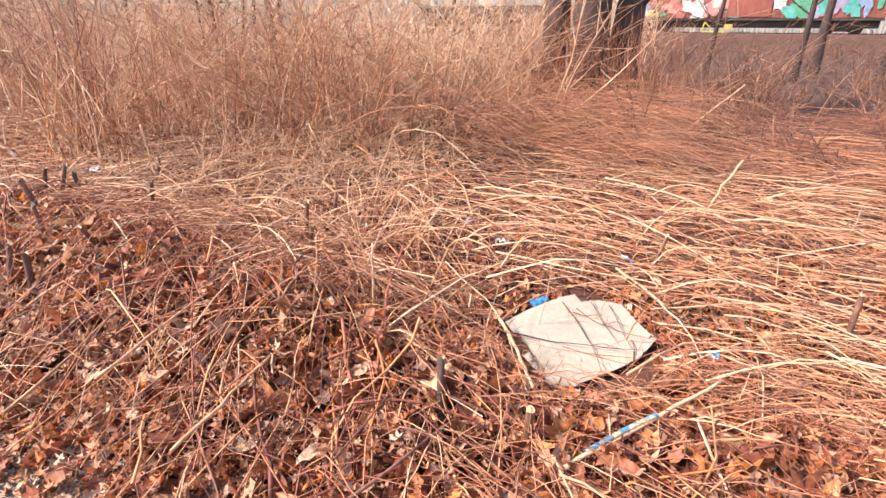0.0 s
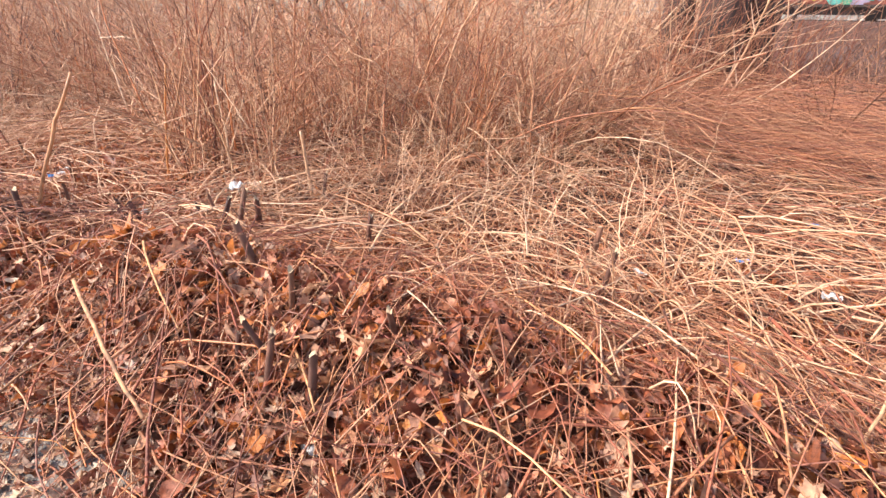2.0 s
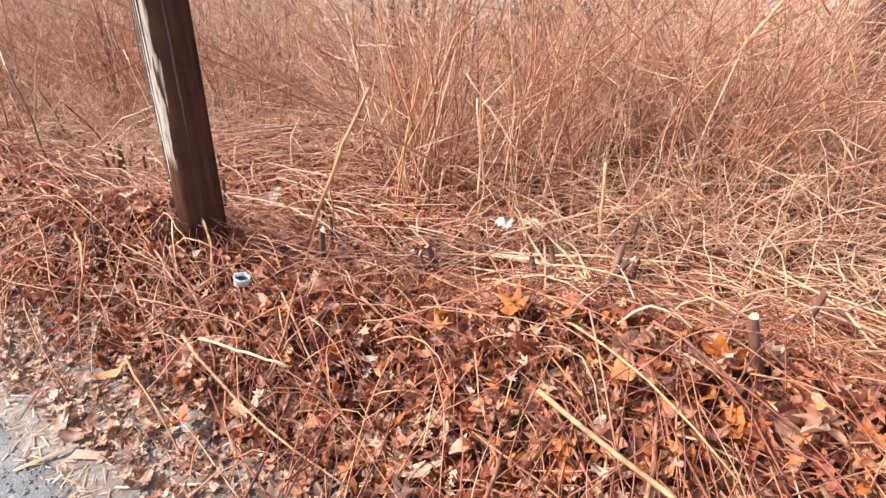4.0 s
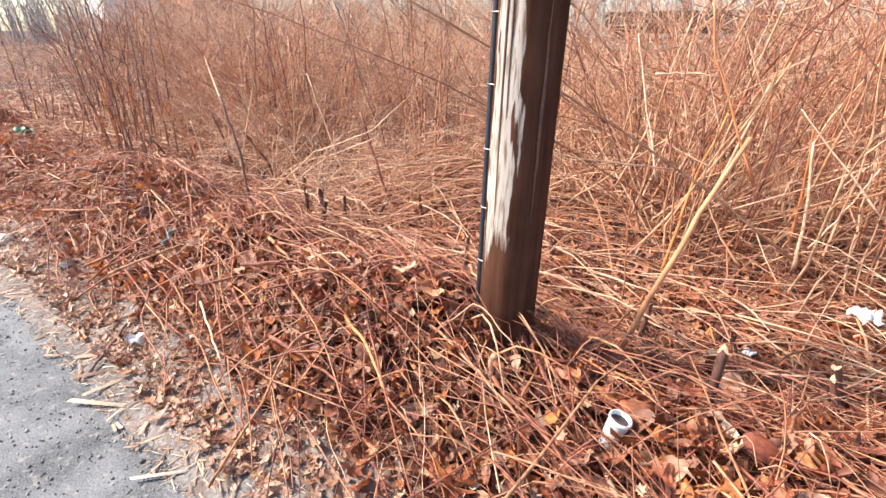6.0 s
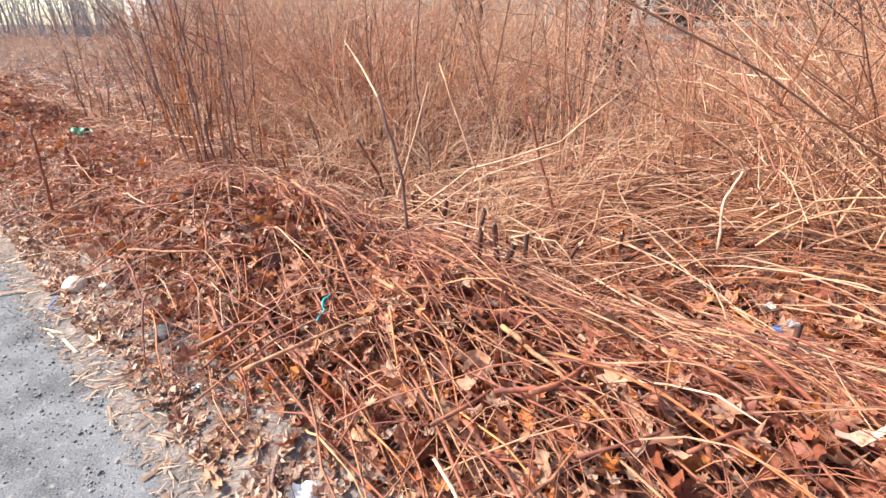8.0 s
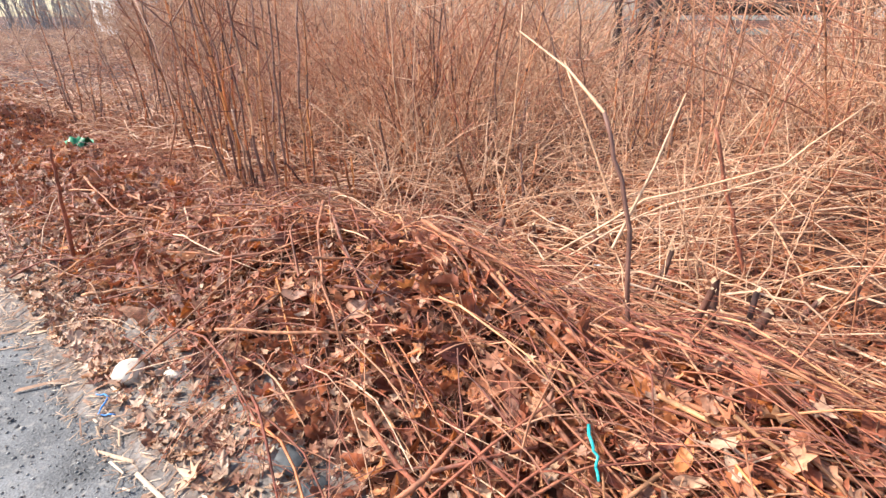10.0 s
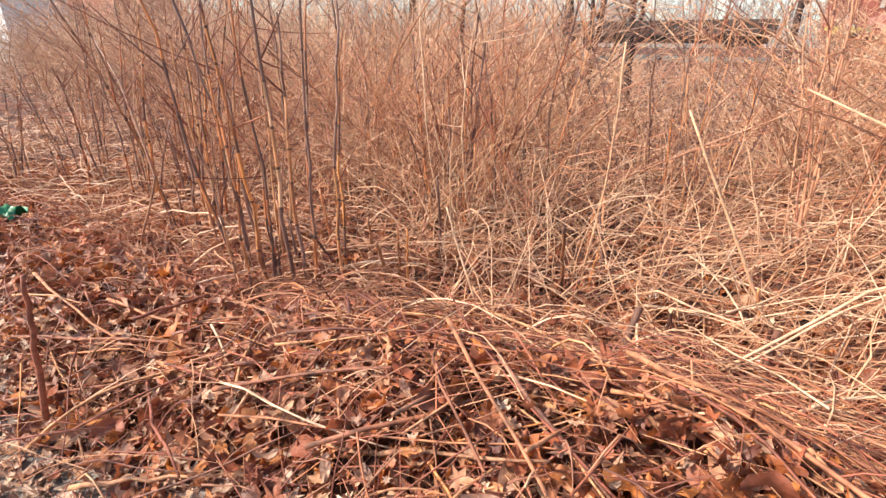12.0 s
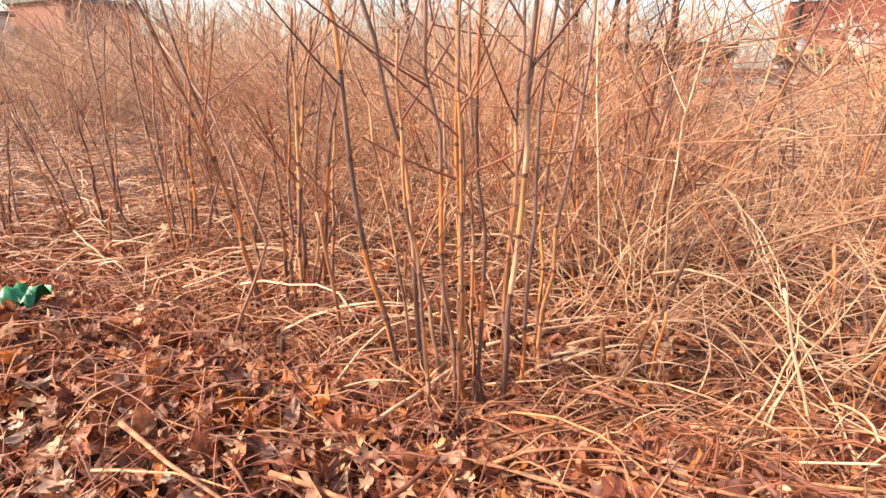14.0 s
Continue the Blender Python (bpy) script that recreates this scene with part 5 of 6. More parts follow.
card = new("cardboard_sheet")
card.location = (-0.17, 2.77, 0.012)
card.rotation_euler = (radians(1.0), radians(1.5), 0)
tagged(card, "torn grey-beige cardboard sheet lying on leaf litter", "cardboard")
sheet("top_layer", [(-0.415, -0.05), (-0.31, 0.17), (-0.185, 0.385), (-0.10, 0.47), (-0.04, 0.40), (0.06, 0.475), (0.20, 0.50), (0.31, 0.33), (0.43, 0.175), (0.355, -0.05), (0.07, -0.44), (-0.01, -0.45), (-0.17, -0.27)], M_CARD, 0.056, 0.006, card, 0.004, "", 1)
sheet("under_layer", [(-0.20, -0.25), (0.03, -0.41), (0.02, -0.46), (-0.02, -0.48), (-0.23, -0.29)], M_CARD, 0.044, 0.005, card, 0.002, "torn lower ply", 2)
part("crease", tubes("crease", np.array([[(-0.24, -0.20, 0.060), (-0.05, -0.17, 0.061), (0.14, -0.12, 0.060), (0.34, -0.06, 0.060)]]), np.full((1, 4), 0.0035), M_CARDEDGE, 4), card, "fold pressed into the sheet")
sprig = new("thin_twig")
sprig.location = (-0.17, 2.77, 0.078)
for k, pts in enumerate([[(-0.15, 0.33), (0.0, 0.10), (0.12, -0.11), (0.22, -0.38)], [(0.02, 0.40), (0.12, 0.20), (0.24, -0.02)], [(-0.05, 0.28), (0.10, 0.16), (0.25, 0.13), (0.42, 0.12)], [(0.13, 0.42), (0.20, 0.25), (0.31, -0.03)], [(-0.36, -0.16), (-0.12, -0.14), (0.10, -0.09), (0.33, -0.02)], [(-0.06, 0.22), (0.03, 0.22), (0.10, 0.27)], [(0.12, 0.16), (0.20, 0.22), (0.27, 0.21)], [(0.10, -0.09), (0.17, -0.03), (0.28, -0.06)]]):
    pq = np.array(pts)
    d = np.linspace(0, len(pq) - 1, 9)
    P = np.stack([np.interp(d, range(len(pq)), pq[:, 0]), np.interp(d, range(len(pq)), pq[:, 1]), 0.004 + 0.008 * np.sin(d * 2.1 + k) ** 2], -1)[None]
    part("stem" if k in (0, 4) else "side_twig", tubes("stem", P, np.linspace(0.0042 if k in (0, 4) else 0.0028, 0.0014, 9)[None], M_NODE, 5), sprig)
tagged(sprig, "thin dark branching twig lying across torn cardboard", "twig")


def wrapper(px, py, w, d, mats, label, seed, lift=0.03, category="wrapper"):
    """A crumpled piece of plastic packaging; a second colour is a printed strip of its own."""
    root = new("plastic_wrapper")
    root.matrix_basis = pose(px, py, float(land(px, py)) + lift, 6, -8, seed * 53)
    for k, mat in enumerate(mats):
        g = np.random.default_rng(seed * 10 + k)
        lo, hi = k / len(mats), (k + 1) / len(mats)
        nx, ny = 8, 7
        u, t = np.meshgrid(np.linspace(lo, hi, nx), np.linspace(-0.5, 0.5, ny), indexing="ij")
        zz = 0.16 * d * (np.sin(9 * u + seed) + np.cos(11 * t + 2 * u + seed)) + g.normal(0, 0.06 * d, u.shape) + 0.2 * d
        V = np.stack([(u - 0.5) * w, t * d * (1 + 0.2 * np.sin(6 * u + seed)), zz + 0.1 * d], -1).reshape(-1, 3)
        idx = np.arange(nx * ny).reshape(nx, ny)
        q = np.stack([idx[:-1, :-1], idx[1:, :-1], idx[1:, 1:], idx[:-1, 1:]], -1).reshape(-1, 4)
        low = V.copy()
        low[:, 2] -= 0.05 * d + 0.004
        V2 = np.concatenate([V, low])
        part("film" if k == 0 else "printed_strip", mesh_from("film", V2, np.concatenate([q, q[:, ::-1] + len(V)]), mat, True), root)
    return tagged(root, label, category, "scattered wrappers")


wrapper(-0.47, 3.12, 0.13, 0.05, [M_BLUE], "crumpled bright blue plastic scrap beside the cardboard", 1)
wrapper(0.56, 2.87, 0.12, 0.05, [M_WHITE, M_BLUE], "white and blue plastic wrapper on leaf litter", 2)
wrapper(-0.01, 3.90, 0.10, 0.035, [M_BLUE, M_WHITE], "blue and white plastic wrapper among straw", 3)
wrapper(-0.83, 5.02, 0.12, 0.05, [M_BLUE], "faded blue plastic scrap among straw", 4)
wrapper(-0.95, 3.75, 0.12, 0.09, [M_WHITE], "crumpled white plastic bag scrap", 5)
wrapper(-2.04, 3.44, 0.12, 0.035, [M_WHITE], "thin white plastic scrap among straw", 6)
wrapper(-1.39, 4.16, 0.09, 0.03, [M_BLUE], "small blue plastic scrap among straw", 7)
wrapper(-7.36, 3.02, 0.15, 0.045, [M_BLUE, M_WHITE], "blue and white plastic wrapper behind the pole", 8)
wrapper(-5.30, 3.30, 0.15, 0.11, [M_WHITE], "crumpled white plastic bag among canes", 9, 0.12)
wrapper(-5.12, 3.36, 0.16, 0.09, [M_PALE], "crumpled yellowish paper scrap among canes", 10, 0.12)
wrapper(-8.43, 0.97, 0.10, 0.08, [M_WHITE], "crumpled white paper scrap at the road edge", 11, 0.02)
wrapper(-9.28, 0.99, 0.05, 0.03, [M_WHITE], "small white plastic scrap at the road edge", 12, 0.02)
wrapper(-10.05, 3.59, 0.07, 0.05, [M_WHITE], "small white plastic scrap among straw", 13)
wrapper(-9.49, 3.11, 0.08, 0.04, [M_WHITE], "small white plastic scrap among straw", 14)
wrapper(-5.75, 2.75, 0.09, 0.05, [M_WHITE], "small white plastic scrap behind the pole", 15)
wrapper(-14.5, 2.00, 0.20, 0.22, [M_GREEN], "crumpled dark green plastic bag on the bank", 16, 0.08, "plastic bag")
wrapper(-3.02, 1.45, 0.07, 0.06, [M_WHITE], "small white paper scrap on dead leaves", 17)
wrapper(-7.45, 3.15, 0.10, 0.05, [M_WHITE], "small white plastic scrap behind the pole", 18)
strap = stick("plastic_strap", [(-8.93, 1.50, 0.43), (-8.90, 1.44, 0.44), (-8.87, 1.42, 0.41), (-8.84, 1.36, 0.40)], 0.007, 0.005, M_CYAN, "turquoise plastic strap caught in the cut canes", "plastic strap")
stick("blue_cord", [(-10.80, 0.78, 0.02), (-10.72, 0.80, 0.03), (-10.66, 0.74, 0.02), (-10.60, 0.78, 0.02)], 0.005, 0.004, M_BLUE, "short blue cord on the road edge", "cord")


def stone(px, py, s, mat, label, seed, flat=0.6):
    bm = bmesh.new()
    bmesh.ops.create_icosphere(bm, subdivisions=3, radius=1)
    for v in bm.verts:
        v.co *= 1 + 0.16 * noise.noise(v.co * 1.3 + Vector((seed, 0, 0))) + 0.03 * noise.noise(v.co * 5 + Vector((seed, 3, 0)))
        v.co.z *= flat
        v.co *= s
    ob = new("stone", bm_mesh("stone", bm, mat, True))
    ob.location = (px, py, max(0.0, float(land(px, py))) + s * flat * 0.7)
    return tagged(ob, label, "stone", "stones at the road edge")


stone(-10.80, 0.92, 0.068, M_STONE, "rounded pale cream stone at the road edge", 1, 0.8)
stone(-10.98, 0.88, 0.026, M_STONE, "small pale stone at the road edge", 2)
stone(-9.81, 1.07, 0.065, M_DARKSTONE, "dark wet stone half hidden by leaves", 3, 0.45)
stone(-10.63, 1.06, 0.06, M_STONE, "small pale stone among leaves", 4, 0.4)
stone(-9.66, 1.05, 0.05, M_DARKSTONE, "dark stone half hidden by leaves", 5, 0.4)


def drink_cup():
    root = new("drink_cup")
    root.matrix_basis = pose(-6.052, 1.633, 0.285, -10, 8, -40) @ Matrix.Diagonal((0.95, 0.95, 1.05, 1))
    K, sides = 7, 24
    prof = [(0.030, 0.0), (0.033, 0.004), (0.036, 0.05), (0.039, 0.09), (0.041, 0.115), (0.043, 0.118), (0.043, 0.124)]
    a = np.arange(sides) * 2 * np.pi / sides
    V = np.stack([np.stack([r * np.cos(a), r * np.sin(a), np.full(sides, z)], -1) for r, z in prof] + [np.stack([0.037 * np.cos(a), 0.037 * np.sin(a), np.full(sides, z)], -1) for z in (0.122, 0.06)])
    idx = np.arange(len(V) * sides).reshape(len(V), sides)
    q = np.stack([idx[:-1], np.roll(idx, -1, 1)[:-1], np.roll(idx, -1, 1)[1:], idx[1:]], -1).reshape(-1, 4)
    part("cup_wall", mesh_from("cup_wall", V.reshape(-1, 3), q, M_WHITE, True), root)
    rings = [(0.0435, 0.1245), (0.041, 0.129), (0.037, 0.129), (0.036, 0.105)]
    lid = np.concatenate([np.stack([r * np.cos(a), r * np.sin(a), np.full(sides, z)], -1) for r, z in rings])
    ring = np.arange(len(rings) * sides).reshape(len(rings), sides)
    ql = np.stack([ring[:-1], np.roll(ring, -1, 1)[:-1], np.roll(ring, -1, 1)[1:], ring[1:]], -1).reshape(-1, 4)
    part("lid", mesh_from("lid", lid, ql, M_WHITE), root, "white rim round an open top")
    # black disc closes the open top just below the rim
    well = np.concatenate([np.stack([0.0363 * np.cos(a), 0.0363 * np.sin(a), np.full(sides, 0.110)], -1), [[0, 0, 0.108]]])
    part("dark_filling", mesh_from("dark_filling", well, np.array([[i, (i + 1) % sides, sides] for i in range(sides)]), M_BLACK), root, "dark inside of the cup")
    # black strip over a third of the wall, on one side only
    part("dark_band", mesh_from("dark_band", np.stack([np.stack([r * np.cos(a[:9] + 0.2), r * np.sin(a[:9] + 0.2), np.full(9, z)], -1) for r, z in ((0.0345, 0.02), (0.0405, 0.095))]).reshape(-1, 3),
                                np.array([[i, i + 1, i + 10, i + 9] for i in range(8)]), M_BLACK, True), root, "black strip down one side")
    tagged(root, "white plastic drink cup stuck in the leaf bank", "cup")


drink_cup()


stick("sapling_stub", [(-6.53, 1.60, 0.36), (-6.535, 1.605, 0.43), (-6.52, 1.60, 0.475)], 0.012, 0.016, M_PALE, "pinkish pale sapling stub at the pole foot", "plant stub")


# ---- trees ----
def limb(P, r0, r1, mat, sides=8):
    n, K = P.shape[:2]
    return tubes("limb", P, taper(n, K, r0, r1), mat, sides)


def tree(px, py, h, r, seed, mat=M_BARK, lean=(0, 0), label="slim leafless tree with dark bark", limbs=9):
    g = np.random.default_rng(seed)
    root = new("bare_tree")
    root.location = (px, py, float(land(px, py)))
    K = 12
    s = np.linspace(0, 1, K)
    jog = np.cumsum(g.normal(0, 0.02, (K, 2)), 0) * h * 0.12
    P = np.stack([lean[0] * h * s + jog[:, 0] - jog[0, 0], lean[1] * h * s + jog[:, 1] - jog[0, 1], -0.1 + h * s], -1)[None]
    flare = r * (1 - 0.75 * s) * (1 + 0.5 * np.exp(-s * 18))
    part("trunk", tubes("trunk", P, flare[None], mat, 12), root)
    Q = twigs_on(P, limbs, 0.2, 0.95, 6, 0.9)
    for i in range(limbs):
        r0 = np.array([r * 0.3])
        lm = part("limb", limb(Q[i:i + 1], r0, r0 * 0.25, mat, 6), root)
        T = twigs_on(Q[i:i + 1], 7, 0.2, 1.0, 4, 0.5)
        rt = np.full(7, r * 0.09)
        tagged(part("twig_spray", tubes("twig_spray", T, taper(7, 4, rt, rt * 0.4), mat, 4), lm), kind="stuff")
    return tagged(root, label, "tree", "bare trees")


for k, (dx, dy, hh, rr, ln) in enumerate([(-2.22, 11.0, 9, 0.30, (-0.04, 0)), (-1.62, 10.8, 10, 0.40, (0.01, 0)), (-1.02, 11.2, 8, 0.33, (0.03, 0))]):
    tree(dx, dy, hh, rr, 40 + k, lean=ln, label="thick dark leafless tree trunk wrapped in dry vines", limbs=12)
for k, (dx, dy, hh, rr) in enumerate([(-15.4, 11, 6, 0.07), (-12.4, 11.2, 6, 0.05), (-11.6, 11, 6, 0.085), (-12.0, 12.6, 6, 0.06), (-19.6, 16, 7, 0.11), (-14.1, 16, 7, 0.14), (-15.1, 18.5, 8, 0.10), (-13.6, 15.4, 7, 0.11), (3.4, 20, 8, 0.10), (4.6, 24, 9, 0.16), (5.9, 21, 8, 0.13), (8.2, 26, 9, 0.2), (0.9, 22, 7, 0.09), (10.5, 24, 8, 0.15), (-8.5, 20, 8, 0.12), (-24, 22, 8, 0.10)]):
    tree(dx, dy, hh, rr, 60 + k, lean=(RL.gauss(0, 0.06), 0))
tree(-12.7, 12.5, 3.2, 0.05, 90, lean=(0.25, 0), label="thin leaning dark sapling", limbs=5)
n = 900
ang, rad = RNG.uniform(0, 2 * np.pi, n), np.abs(RNG.normal(0.7, 0.5, n))
x, y = -1.6 + np.cos(ang) * rad * 1.5, 10.3 + np.sin(ang) * rad * 0.8
P = upright(n, x, y, RNG.uniform(0.4, 2.0, n), np.abs(RNG.normal(0, 0.35, n)), 6, 0.4)
tagged(new("vine_tangle", tubes("vine_tangle", P, taper(n, 6, RNG.uniform(0.004, 0.011, n), np.full(n, 0.002)), M_TWIG)), "red-brown tangle of vines round the dark trunks", "vines", kind="stuff")


# ---- railway, boxcars and far buildings ----
def paint_blob(root, x, z, w, h, key, seed, face, label=""):
    """A flat painted shape on the boxcar's side."""
    g = np.random.default_rng(seed)
    m = 18
    a = np.arange(m) * 2 * np.pi / m
    rr = 1 + 0.28 * np.sin(3 * a + seed) + 0.2 * g.normal(size=m)
    V = np.stack([x + 0.5 * w * rr * np.cos(a), np.full(m, face), np.clip(z + 0.5 * h * rr * np.sin(a), 2.62, 6.2)], -1)
    V = np.concatenate([V, [[x, face, z]]])
    back = V + [0, 0.012, 0]
    f = np.array([[(i + 1) % m, i, m] for i in range(m)])
    part("graffiti_shape", mesh_from("graffiti_shape", np.concatenate([V, back]), np.concatenate([f, f[:, ::-1] + m + 1]), M_PAINT[key]), root, label)


def boxcar(x0, x1, seed, palette, label):
    root = new("freight_boxcar")
    y0, y1, z0, z1 = 48.4, 51.4, 2.62, 6.3
    part("body", box("body", x0, x1, y0, y1, z0, z1, M_CARRED, 0.05), root, "rust-red steel wagon body")
    part("roof", box("roof", x0 - 0.1, x1 + 0.1, y0 - 0.08, y1 + 0.08, z1, z1 + 0.12, M_STEEL, 0.03), root)
    part("underframe", box("underframe", x0 + 0.1, x1 - 0.1, y0 + 0.35, y1 - 0.35, 1.95, z0, M_UNDER, 0.03), root, "dark steel underframe")
    part("side_sill", box("side_sill", x0, x1, y0 - 0.03, y0 + 0.1, z0 - 0.16, z0 + 0.02, M_UNDER, 0.01), root)
    mid = (x0 + x1) / 2
    part("door", box("door", mid - 1.5, mid + 1.5, y0 - 0.09, y0 - 0.01, z0 + 0.1, z1 - 0.3, M_CARRED, 0.02), root, "sliding door")
    k = x0 + 0.5
    while k < x1 - 0.2:
        if abs(k - mid) > 1.6:
            part("rib", box("rib", k - 0.05, k + 0.05, y0 - 0.05, y0 + 0.01, z0 + 0.05, z1 - 0.05, M_CARRED), root)
        k += 1.05
    for tx in (x0 + 2.2, x1 - 2.2):
        bogie = part("bogie", box("bogie", tx - 1.2, tx + 1.2, y0 + 0.45, y0 + 0.62, 1.72, 2.0, M_UNDER, 0.04), root)
        for wx in (tx - 0.85, tx + 0.85):
            bm = bmesh.new()
            bmesh.ops.create_cone(bm, cap_ends=True, segments=24, radius1=0.46, radius2=0.44, depth=0.13, matrix=Matrix.Translation((wx, y0 + 0.68, 1.92)) @ Matrix.Rotation(radians(90), 4, "X"))
            part("wheel", bm_mesh("wheel", bm, M_UNDER), bogie)
    g = random.Random(seed)
    for i, (px, pz, w, h, key) in enumerate(palette):
        paint_blob(root, px, pz, w, h, key, seed * 100 + i, y0 - 0.065 - 0.006 * (i % 5))
    return root, tagged(root, label, "freight car", "freight cars")


g9 = random.Random(9)
pal = [(-4.1, 2.95, 0.9, 0.5, "yellow"), (-3.3, 3.0, 0.8, 0.6, "white"), (-3.0, 2.9, 0.7, 0.4, "yellow"), (-3.5, 3.5, 0.7, 0.5, "blue"), (-2.2, 2.95, 0.5, 0.4, "green")]
for i in range(9):
    pal.append((-1.6 + i * 0.72, 3.3 + g9.uniform(-0.3, 0.6), g9.uniform(0.8, 1.5), g9.uniform(0.9, 1.7), g9.choice(["pink", "pink", "red", "white", "pink"])))
pal += [(3.3, 2.95, 1.9, 0.45, "green"), (4.6, 2.9, 1.6, 0.25, "yellow"), (4.3, 3.6, 1.4, 0.5, "white")]
for i in range(9):
    pal.append((6.0 + i * 0.75, 3.4 + g9.uniform(-0.4, 0.7), g9.uniform(0.7, 1.4), g9.uniform(0.9, 1.8), g9.choice(["teal", "purple", "teal", "white", "green", "blue"])))
car_a, _ = boxcar(-4.65, 12.6, 1, pal, "rust-red freight boxcar covered in graffiti, its colours dulled for haze")
for i in range(7):
    if i not in (2, 5):
        part("lettering_bar", box("lettering_bar", -1.9 + 0.42 * i, -1.66 + 0.42 * i, 48.30, 48.34, 4.3, 4.75, M_PAINT["white"]), car_a, "white stencilled mark")
boxcar(14.0, 30.0, 2, [(14.8 + 0.8 * i, 3.5, 1.2, 1.4, g9.choice(["teal", "green", "white"])) for i in range(10)], "rust-red freight boxcar with green graffiti")
# yellow steps and white rail in front of the wagon
ob = new("boxcar_step")
for a, b in (((1.1, 2.35), (1.7, 1.75)), ((1.1, 2.35), (0.95, 1.62)), ((0.95, 1.62), (2.6, 1.62)), ((1.7, 2.2), (2.6, 1.62))):
    P = np.array([[[a[0], 48.2, a[1]], [(a[0] + b[0]) / 2, 48.2, (a[1] + b[1]) / 2], [b[0], 48.2, b[1]]]])
    part("bar", tubes("bar", P, np.full((1, 3), 0.05), M_PAINT["yellow"], 6), ob)
part("plate", box("plate", 2.5, 3.1, 48.15, 48.2, 1.85, 2.2, M_PAINT["yellow"], 0.01), ob)
tagged(ob, "yellow painted steel step frame under the boxcar", "step frame")
for k, (xa, xb, z) in enumerate([(0.9, 3.7, 0.80), (11.0, 13.5, 1.0)]):
    P = np.array([[[xa, 43.5, z + 0.45], [(xa + xb) / 2, 43.5, z + 0.42], [xb, 43.5, z + 0.38]]])
    tagged(new("white_pipe", tubes("white_pipe", P, np.full((1, 3), 0.07), M_WHITE, 8)), "white pipe lying on the railway bank", "pipe")
for yy in (49.2, 50.6):
    tagged(new("rail", box("rail", -120, 120, yy - 0.035, yy + 0.035, 1.45, 1.6, M_UNDER, 0.01)), "rusty dark steel rail on ballast", "rail", "rails", "structure")
bal = new("ballast", box("ballast", -150, 150, 46.6, 53.0, 1.0, 1.46, M_BALLAST, 0.25))
tagged(bal, "dark grey railway ballast bed", "ballast", kind="structure")


def house(px, py, w, d, h, mat, label, seed, flat=False):
    root = new("far_building")
    root.location = (px, py, float(land(px, py)))
    part("wall", box("wall", -w / 2, w / 2, -d / 2, d / 2, 0, h, mat), root)
    if flat:
        part("roof", box("roof", -w / 2 - 0.2, w / 2 + 0.2, -d / 2 - 0.2, d / 2 + 0.2, h, h + 0.3, M_CONC), root)
    else:
        bm = bmesh.new()
        vs = [bm.verts.new(c) for c in ((-w / 2 - 0.3, -d / 2 - 0.3, h), (w / 2 + 0.3, -d / 2 - 0.3, h), (w / 2 + 0.3, d / 2 + 0.3, h), (-w / 2 - 0.3, d / 2 + 0.3, h), (-w / 2 - 0.3, 0, h + 2), (w / 2 + 0.3, 0, h + 2))]
        for q in ((0, 1, 5, 4), (2, 3, 4, 5), (0, 4, 3), (1, 2, 5), (0, 3, 2, 1)):
            bm.faces.new([vs[i] for i in q])
        part("roof", bm_mesh("roof", bm, M_DARKSTONE), root)
    for i in range(int(w // 3)):
        wx = -w / 2 + 1.5 + 3 * i
        win = part("window", box("window", wx - 0.5, wx + 0.5, -d / 2 - 0.03, -d / 2 + 0.05, 1.0, 2.3, M_BLACK), root)
        part("sill", box("sill", wx - 0.6, wx + 0.6, -d / 2 - 0.1, -d / 2 - 0.03, 0.9, 1.0, M_WHITE), win)
    return tagged(root, label, "building", "far buildings")


house(-50.6, 24.4, 6.0, 5.0, 5.2, M_BRICK, "low red brick building far across the lot", 1, True)
house(-54.5, 19.2, 4.5, 4, 4.4, M_WHITE, "white painted shed beyond the brush", 2, True)
house(-70.0, 34.0, 7, 6, 4.2, M_WHITE, "white painted house beyond the brush", 3)
gondola = new("gondola_wagon")
part("body", box("body", -24.5, -7.6, 48.5, 51.3, 2.45, 3.7, M_UNDER, 0.04), gondola, "dark open steel wagon body")
for k in range(12):
    part("rib", box("rib", -24.0 + 1.42 * k, -23.88 + 1.42 * k, 48.42, 48.5, 2.5, 3.6, M_UNDER), gondola)
part("underframe", box("underframe", -24.0, -8.0, 48.9, 50.9, 1.95, 2.45, M_UNDER, 0.03), gondola)
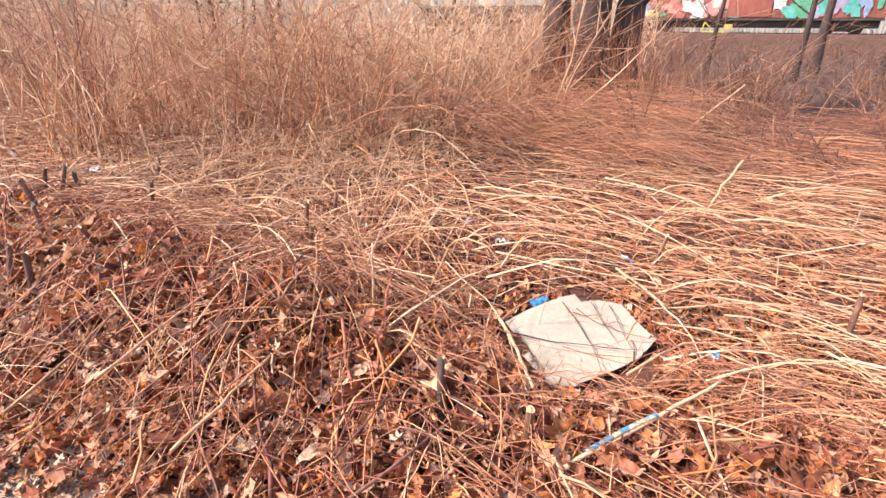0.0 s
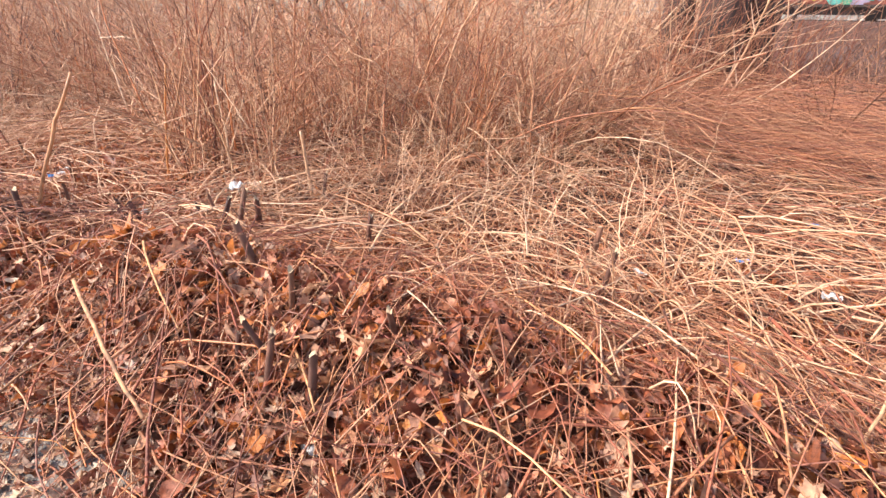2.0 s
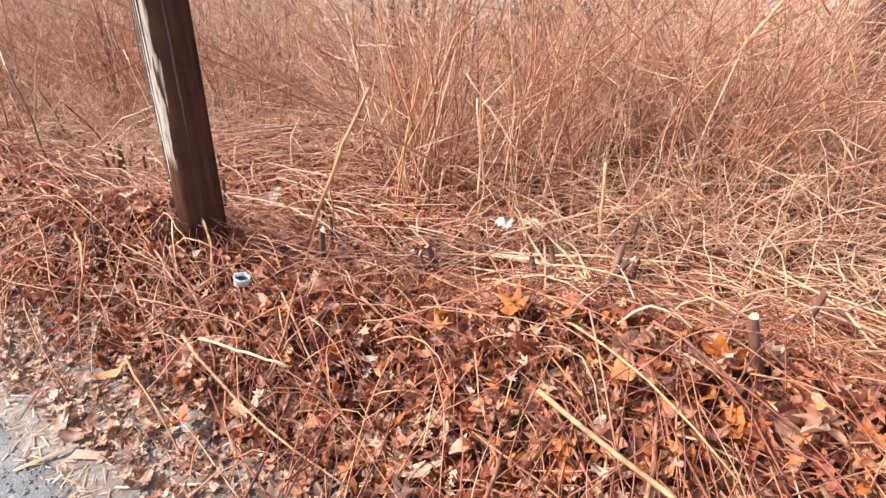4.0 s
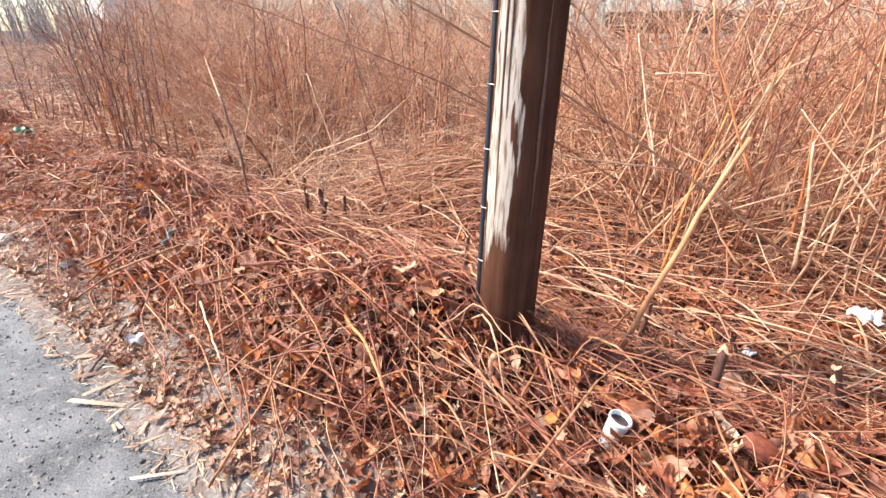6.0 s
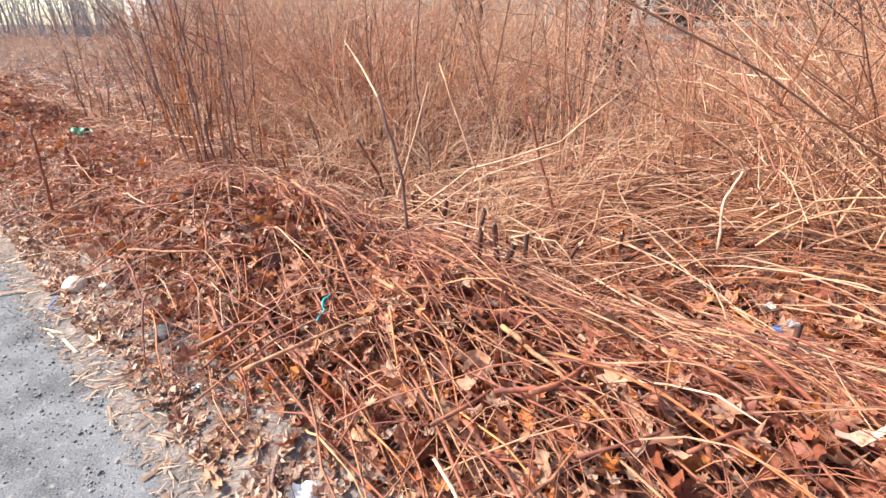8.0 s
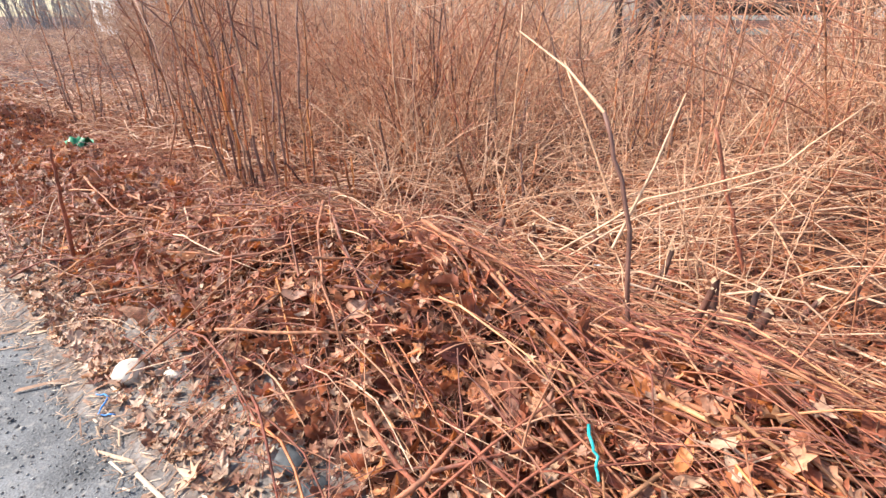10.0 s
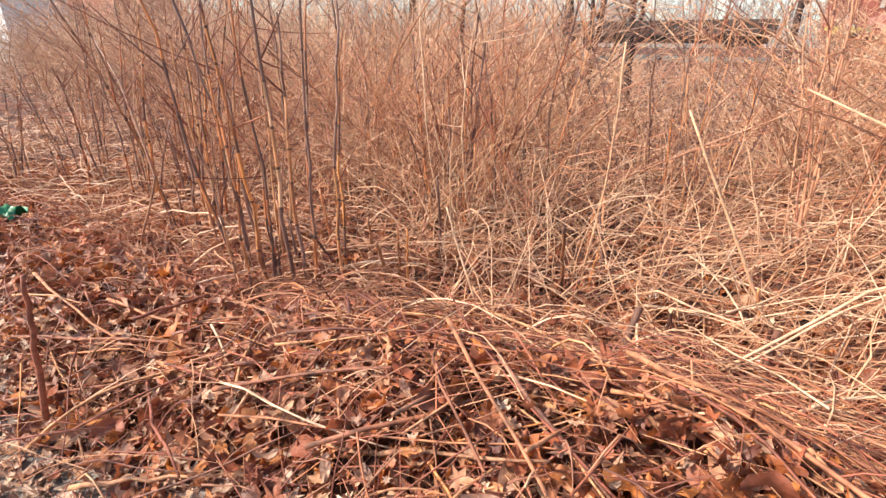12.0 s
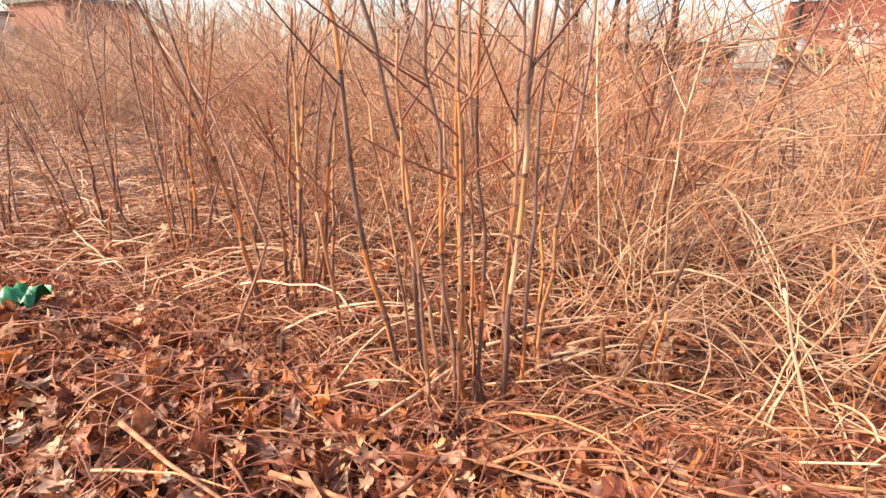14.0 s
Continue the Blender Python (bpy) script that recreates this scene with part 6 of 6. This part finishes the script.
for tx in (-22.4, -9.8):
    bogie = part("bogie", box("bogie", tx - 1.2, tx + 1.2, 48.85, 49.02, 1.72, 2.0, M_UNDER, 0.04), gondola)
    for wx in (tx - 0.85, tx + 0.85):
        bm = bmesh.new()
        bmesh.ops.create_cone(bm, cap_ends=True, segments=24, radius1=0.46, radius2=0.44, depth=0.13, matrix=Matrix.Translation((wx, 49.08, 1.92)) @ Matrix.Rotation(radians(90), 4, "X"))
        part("wheel", bm_mesh("wheel", bm, M_UNDER), bogie)
tagged(gondola, "dark open freight wagon on the railway", "freight car", "freight cars")
for k, (xa, xb, z0, z1) in enumerate([(-22.0, -18.4, 0.55, 1.30), (-18.3, -14.6, 0.60, 1.36), (-14.4, -10.9, 0.55, 1.32), (-10.7, -7.4, 0.6, 1.30), (-7.2, -4.4, 0.55, 1.2)]):
    blk = new("concrete_block", box("concrete_block", xa, xb, 39.6, 40.5, z0 - 0.5, z1 - 0.25, M_CONC, 0.06))
    tagged(blk, "weathered grey concrete block at the railway bank", "concrete block", "concrete blocks")
# line of bare trees round the lot, its haze painted as pale bark
n = 2000
ang = RNG.uniform(radians(60), radians(178), n)
dist = RNG.uniform(75, 130, n)
x, y = dist * np.cos(ang) - 8, np.maximum(dist * np.sin(ang), 4 + 0 * dist)
keep = ~((y > 40) & (y < 56) & (x > -60))
x, y = x[keep], y[keep]
n = len(x)
P = upright(n, x, y, RNG.uniform(4, 12, n), np.abs(RNG.normal(0, 0.07, n)), 6)
r0 = RNG.uniform(0.04, 0.12, n)
v1, q1 = tube_data(P, taper(n, 6, r0, r0 * 0.3), 4)
Q = twigs_on(P, 9, 0.15, 0.97, 3, 0.8)
rq = np.repeat(r0, 9) * 0.45
v2, q2 = tube_data(Q, taper(len(Q), 3, rq, rq * 0.4), 3)
# pale grey bark colours stand in for the haze before the trees
M_HAZETREE = material("hazed_bark", [(0.46, 0.40, 0.37), (0.36, 0.31, 0.29), (0.52, 0.46, 0.42)], 0.9, 4, 0.5, 0.3, 0.0)
tagged(new("far_trees", mesh_from("far_trees", np.concatenate([v1, np.concatenate([v2])]), np.concatenate([q1, q2 + len(v1)]), M_HAZETREE)), "bare trees far behind the lot, bark coloured pale for haze", "trees", kind="stuff")
